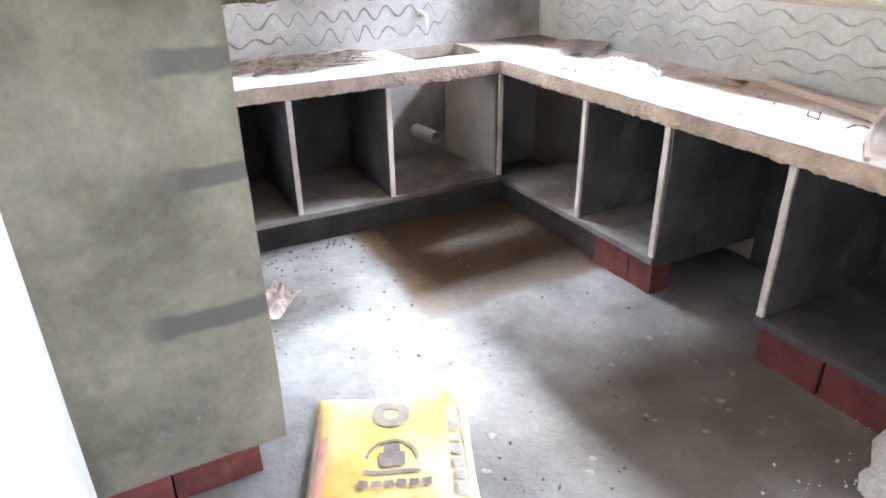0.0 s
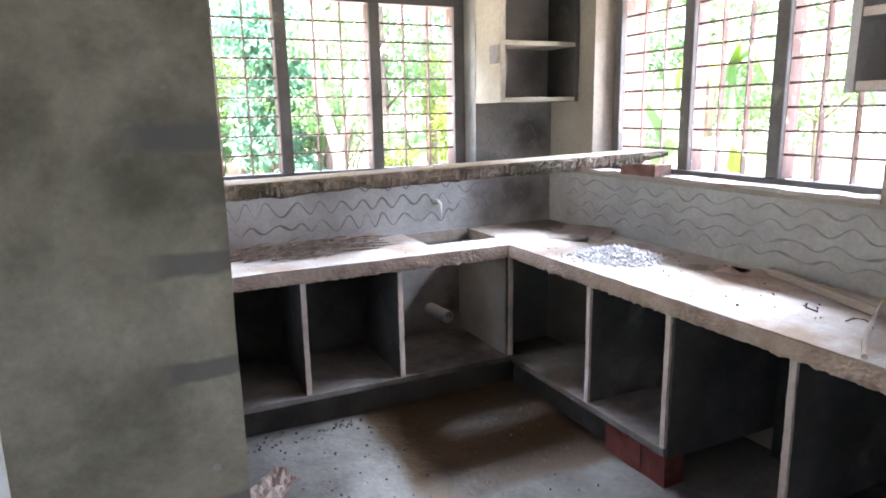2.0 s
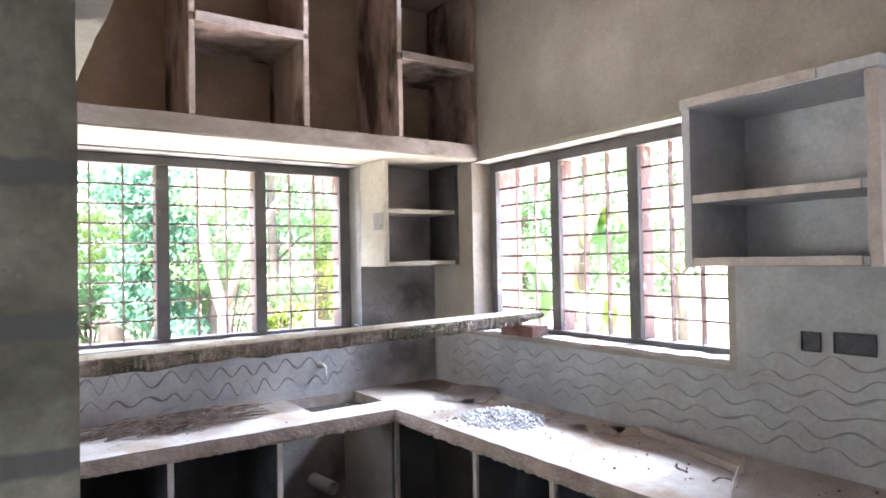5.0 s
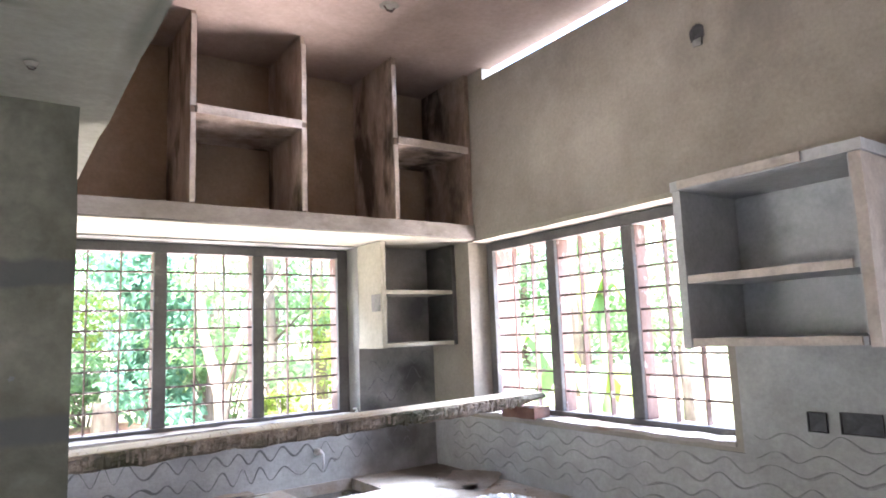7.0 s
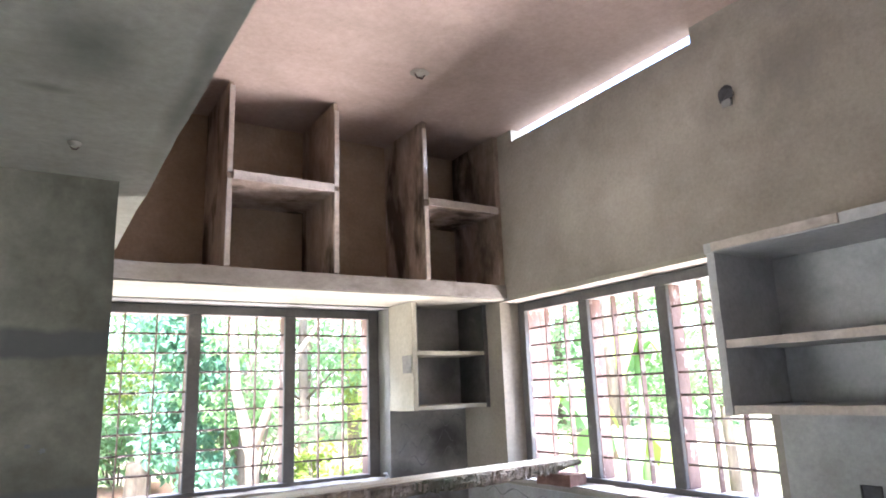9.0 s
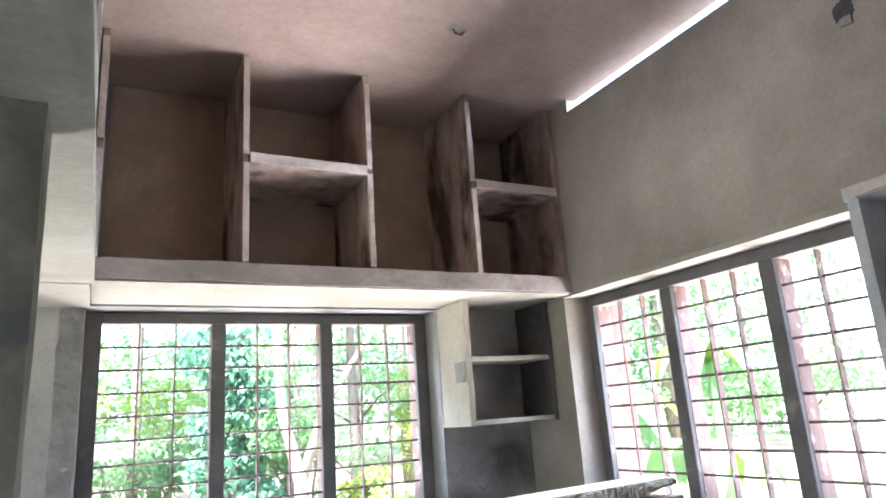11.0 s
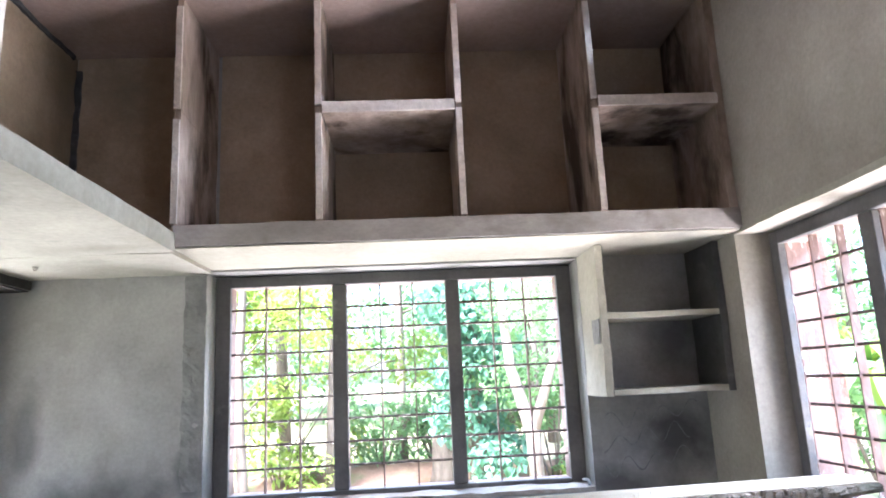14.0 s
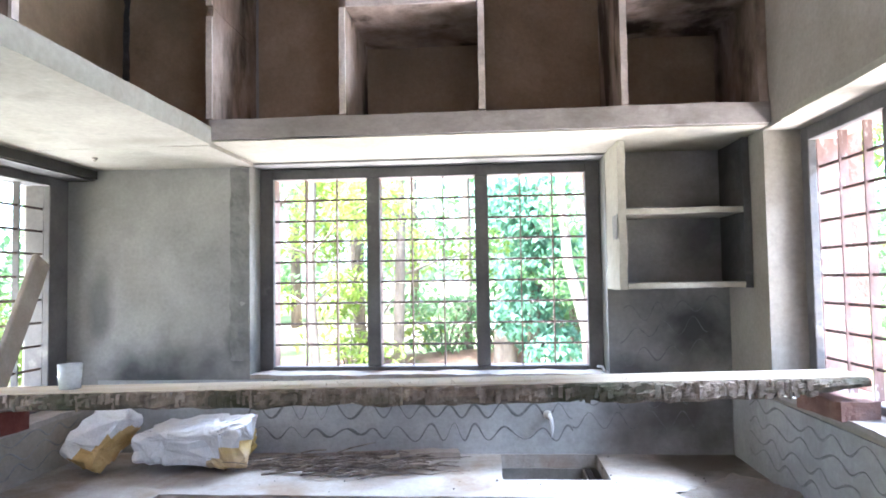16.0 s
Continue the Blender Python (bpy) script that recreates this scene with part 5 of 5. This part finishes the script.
def cloud(blobs, count):
    """Points in uneven clumps: blobs of (centre, radius)."""
    c = np.array([b[0] for b in blobs], float)
    r = np.array([b[1] for b in blobs], float)
    pick = rng.choice(len(blobs), count, p=r ** 2 / (r ** 2).sum())
    v = rng.normal(0, 1, (count, 3))
    v /= np.linalg.norm(v, axis=1)[:, None]
    return c[pick] + v * (r[pick] * rng.uniform(0.35, 1.0, count) ** 0.6)[:, None] * [1, 1, 0.75]


def tree(x, y, height, girth, leaf, leaves, size, crown_r, low, lean=0.0, label="slender tree with a loose crown of leaves"):
    z0 = ground_z(x, y)
    t = thing("tree", (x, y, z0), label, "tree", "trees outside")
    bmr = bmesh.new()
    pts = [(x + lean * f * f * height * 0.2 + 0.12 * noise.noise(Vector((x, y, f * 3))), y + 0.12 * noise.noise(Vector((y, x, f * 3))), z0 - 0.1 + height * f) for f in np.linspace(0, 1, 9)]
    tube(bmr, pts, [girth * (1 - 0.75 * f) + 0.01 for f in np.linspace(0, 1, 9)], 9)
    blobs = []
    for _ in range(11):
        f = rng.uniform(low, 0.98)
        p = Vector(pts[int(f * 8)])
        a_ = rng.uniform(0, 6.28)
        e = p + Vector((math.cos(a_), math.sin(a_), rng.uniform(0.1, 0.7))) * crown_r * rng.uniform(0.5, 1.0)
        tube(bmr, [p, (p + e) / 2 + Vector((0, 0, 0.1)), e], [girth * 0.28, girth * 0.18, girth * 0.06], 5)
        blobs.append((tuple(e), crown_r * rng.uniform(0.25, 0.5)))
    part("trunk", bmr, TRUNK, t, smooth=True)
    me = leaf_mesh("crown", cloud(blobs, int(leaves * 2.4)) - np.array([x, y, z0]), size * 0.60)
    me.materials.append(leaf)
    ob = new("crown", me)
    ob.parent = t


for x, y, h, g, lf, ct, sz, cr, low in (
    (-3.6, 6.2, 6.0, 0.07, LEAF_YELLOW, 2600, 0.20, 1.5, 0.2), (-2.5, 7.4, 7.5, 0.09, LEAF_YELLOW, 2600, 0.18, 1.6, 0.25),
    (-1.5, 9.5, 8.0, 0.10, LEAF_GREEN, 2400, 0.18, 1.7, 0.3), (0.4, 6.6, 6.5, 0.08, LEAF_GREEN, 2600, 0.17, 1.5, 0.2),
    (1.8, 7.8, 7.0, 0.10, LEAF_GREEN, 2600, 0.19, 1.7, 0.2), (3.4, 6.5, 6.0, 0.09, LEAF_YELLOW, 2400, 0.18, 1.5, 0.2),
    (5.2, 8.5, 7.5, 0.11, LEAF_GREEN, 2600, 0.2, 1.9, 0.2), (-5.2, 9.0, 8.0, 0.11, LEAF_GREEN, 2600, 0.2, 1.8, 0.2),
    (7.5, 3.5, 6.5, 0.09, LEAF_GREEN, 2400, 0.2, 1.6, 0.25), (-8.0, 1.0, 6.0, 0.09, LEAF_YELLOW, 2600, 0.2, 1.7, 0.15),
    (-7.0, 3.4, 6.5, 0.09, LEAF_YELLOW, 2600, 0.2, 1.7, 0.15), (-9.0, -2.0, 7.0, 0.1, LEAF_GREEN, 2400, 0.2, 1.8, 0.2)):
    tree(x, y, h, g, lf, ct, sz, cr, low)

# tree wrapped in a big-leaved vine
vx, vy = -0.45, 6.4
vz = ground_z(vx, vy)
vine = thing("tree", (vx, vy, vz), "tree trunk wrapped in a dense dark green vine", "tree", "trees outside")
bm = bmesh.new()
tube(bm, [(vx, vy, vz - 0.1), (vx + 0.05, vy, vz + 2), (vx - 0.05, vy, vz + 4.5)], [0.14, 0.12, 0.08], 10)
part("trunk", bm, TRUNK, vine, smooth=True)
blobs = [((vx + rng.normal(0, 0.16), vy - 0.1 + rng.normal(0, 0.15), vz + 0.7 + 0.2 * k), 0.42 + 0.12 * rng.random()) for k in range(13)]
me = leaf_mesh("vine_leaves", cloud(blobs, 4200) - np.array([vx, vy, vz]), 0.115, 0.9, 0.75)
me.materials.append(LEAF_BLUE)
ob = new("vine_leaves", me)
ob.parent = vine

# pale forked trunk near the north window
fork = thing("tree", (0.15, 5.0, ground_z(0.15, 5.0)), "pale bare forked trunk outside the window", "tree", "trees outside")
bm = bmesh.new()
z0 = ground_z(0.15, 5.0)
tube(bm, [(0.15, 5.0, z0 - 0.1), (0.10, 5.0, z0 + 1.2), (-0.12, 5.0, z0 + 2.0), (-0.22, 5.0, z0 + 3.4)], [0.10, 0.085, 0.065, 0.04], 9)
tube(bm, [(0.10, 5.0, z0 + 1.2), (0.40, 5.05, z0 + 2.0), (0.75, 5.1, z0 + 2.5), (1.3, 5.2, z0 + 3.2)], [0.07, 0.05, 0.035, 0.02], 8)
part("trunk", bm, TRUNK, fork, smooth=True)


# shrubs near the house
def shrub(x, y, r, h, leaf, count, size, label):
    z0 = ground_z(x, y)
    s = thing("shrub", (x, y, z0), label, "shrub", "shrubs outside")
    bmr = bmesh.new()
    for _ in range(7):
        a_ = rng.uniform(0, 6.28)
        tube(bmr, [(x, y, z0 - 0.05), (x + 0.3 * r * math.cos(a_), y + 0.3 * r * math.sin(a_), z0 + 0.5 * h), (x + 0.7 * r * math.cos(a_), y + 0.7 * r * math.sin(a_), z0 + 0.9 * h)], [0.02, 0.014, 0.006], 5)
    part("wood", bmr, TRUNK, s)
    blobs_ = [((x + rng.normal(0, 0.5 * r), y + rng.normal(0, 0.5 * r), z0 + h * rng.uniform(0.25, 0.95)), 0.42 * r) for _ in range(9)]
    me_ = leaf_mesh("foliage", cloud(blobs_, count) - np.array([x, y, z0]), size, 0.3, 0.42)
    me_.materials.append(leaf)
    o_ = new("foliage", me_)
    o_.parent = s


for x, y, r, h, lf in ((-3.4, 8.0, 1.1, 1.6, LEAF_YELLOW), (-1.9, 8.8, 1.0, 1.3, LEAF_GREEN), (0.8, 7.2, 1.0, 1.8, LEAF_GREEN), (2.6, 6.2, 1.0, 2.0, LEAF_YELLOW), (1.2, 5.6, 0.6, 1.1, LEAF_YELLOW),
                       (-5.6, 0.6, 1.0, 2.0, LEAF_YELLOW), (-5.8, 2.2, 1.0, 2.0, LEAF_GREEN), (-5.4, -1.0, 0.9, 1.6, LEAF_YELLOW), (-0.9, 9.6, 1.0, 1.4, LEAF_GREEN), (4.3, 5.0, 1.0, 2.2, LEAF_GREEN)):
    shrub(x, y, r, h, lf, 1300, 0.15, "leafy green shrub outside the window")


# banana plant outside the east window
def banana(x, y, h):
    z0 = ground_z(x, y)
    p = thing("banana_plant", (x, y, z0), "banana plant with long drooping bright leaves", "plant", "banana plants outside")
    bmr = bmesh.new()
    tube(bmr, [(x, y, z0 - 0.05), (x + 0.03, y, z0 + 0.6 * h), (x, y, z0 + h)], [0.10, 0.08, 0.05], 10)
    part("stem", bmr, LEAF_GREEN, p, smooth=True)
    for k in range(7):
        a_ = k * 0.9 + x
        bl = bmesh.new()
        prev_ = None
        length = rng.uniform(1.1, 1.6)
        for i in range(13):
            f = i / 12
            out = length * (f - 0.25 * f * f) * 0.75
            zz = z0 + h + length * (0.9 * f - 1.1 * f * f)
            wd = 0.19 * math.sin(math.pi * min(1, f * 0.93 + 0.05)) ** 0.6
            c_ = Vector((x + out * math.cos(a_), y + out * math.sin(a_), zz))
            sd = Vector((-math.sin(a_), math.cos(a_), 0))
            row = [bl.verts.new(c_ + sd * wd * q + Vector((0, 0, -abs(q) * 0.05))) for q in (-1, -0.5, 0, 0.5, 1)]
            if prev_:
                for q in range(4):
                    bl.faces.new((prev_[q], row[q], row[q + 1], prev_[q + 1]))
            prev_ = row
        part("leaf", bl, LEAF_YELLOW if k % 2 else LEAF_GREEN, p)


banana(3.0, 2.7, 1.7)
banana(3.9, 2.3, 1.2)
banana(3.7, 4.2, 1.9)
banana(5.4, 3.4, 2.4)

# bank of red earth with a stump behind the north window
bm = bmesh.new()
nx_, ny_ = 44, 16
bank = []
for i in range(nx_ + 1):
    row = []
    for j in range(ny_ + 1):
        x, y = -5.2 + 8.4 * i / nx_, 7.0 + 2.6 * j / ny_
        f = max(0.0, math.sin(math.pi * j / ny_)) * max(0.0, math.sin(math.pi * i / nx_)) ** 0.4
        z = ground_z(x, y) - 0.12 + f * (0.50 + 0.22 * noise.noise(Vector((x * 0.9, y, 0)))) + 0.07 * noise.noise(Vector((x * 3, y * 3, 4)))
        row.append(bm.verts.new((x, y, z)))
    bank.append(row)
for i in range(nx_):
    for j in range(ny_):
        bm.faces.new((bank[i][j], bank[i + 1][j], bank[i + 1][j + 1], bank[i][j + 1]))
solo("earth_bank", bm, RED_EARTH, "low bank of dug red earth behind the house", "bank", kind="structure", smooth=True)
stump = thing("tree_stump", (-0.85, 7.6, 0.1), "short brown tree stump standing on the earth bank", "stump")
bm = bmesh.new()
tube(bm, [(-0.85, 7.6, 0.05), (-0.85, 7.6, 0.18), (-0.84, 7.6, 0.62), (-0.84, 7.6, 0.74)], [0.24, 0.19, 0.17, 0.165], 14)
for v in bm.verts:
    v.co += 0.02 * noise.noise_vector(v.co * 7)
part("bole", bm, TRUNK, stump, smooth=True)

# far woods as one mass
cents = []
for _ in range(190):
    a_ = rng.uniform(0.45, np.pi + 0.5)
    rad = rng.uniform(15, 24)
    cents.append(((rad * np.cos(a_), 1 + rad * np.sin(a_), rng.uniform(0.5, 6.0)), rng.uniform(1.0, 2.2)))
me = leaf_mesh("far_woods", cloud(cents, 52000), 0.30, 0.3, 0.55)
me.materials.append(LEAF_GREEN)
tagged(new("far_woods", me), "dense green woods behind the house", "woods", "", "stuff")
bm = bmesh.new()
for _ in range(40):
    a_ = rng.uniform(0.6, np.pi + 0.4)
    rad = rng.uniform(11, 20)
    x, y = rad * np.cos(a_), 1 + rad * np.sin(a_)
    z0 = ground_z(x, y)
    tube(bm, [(x, y, z0 - 0.2), (x + rng.normal(0, 0.2), y, z0 + 5), (x + rng.normal(0, 0.4), y, z0 + 11)], [0.16, 0.12, 0.06], 7)
solo("far_trunks", bm, TRUNK, "pale slender trunks of distant trees", "woods", kind="stuff", smooth=True)

# ---- bricks of the pier's foot and of the cabinet plinths ----
def brick_mesh(l, w, h, seed):
    bmr = rough_box(-l / 2, l / 2, -w / 2, w / 2, -h / 2, h / 2, 0.07, 0.004, 12, seed)
    return mesh_of("brick", bmr, RED_BRICK)


for seed, (parent, x, y, z, l, w, h) in enumerate(
    [(pier, -2.40 - 0.235 * k, -1.865, 0.045, 0.228, 0.115, 0.105) for k in range(2)]
    + [(base_e, -0.580, -1.475 - 0.225 * k, 0.0695, 0.10, 0.215, 0.143) for k in range(1)]
    + [(base_e, -0.578, -1.652, 0.0695, 0.10, 0.13, 0.143)]
    + [(base_e, -0.578, -2.35 - 0.235 * k, 0.0695, 0.10, 0.225, 0.143) for k in range(3)]):
    ob = new("brick", brick_mesh(l, w, h, seed))
    ob.parent = parent
    ob.location = Vector((x, y, z)) - base_of(parent)
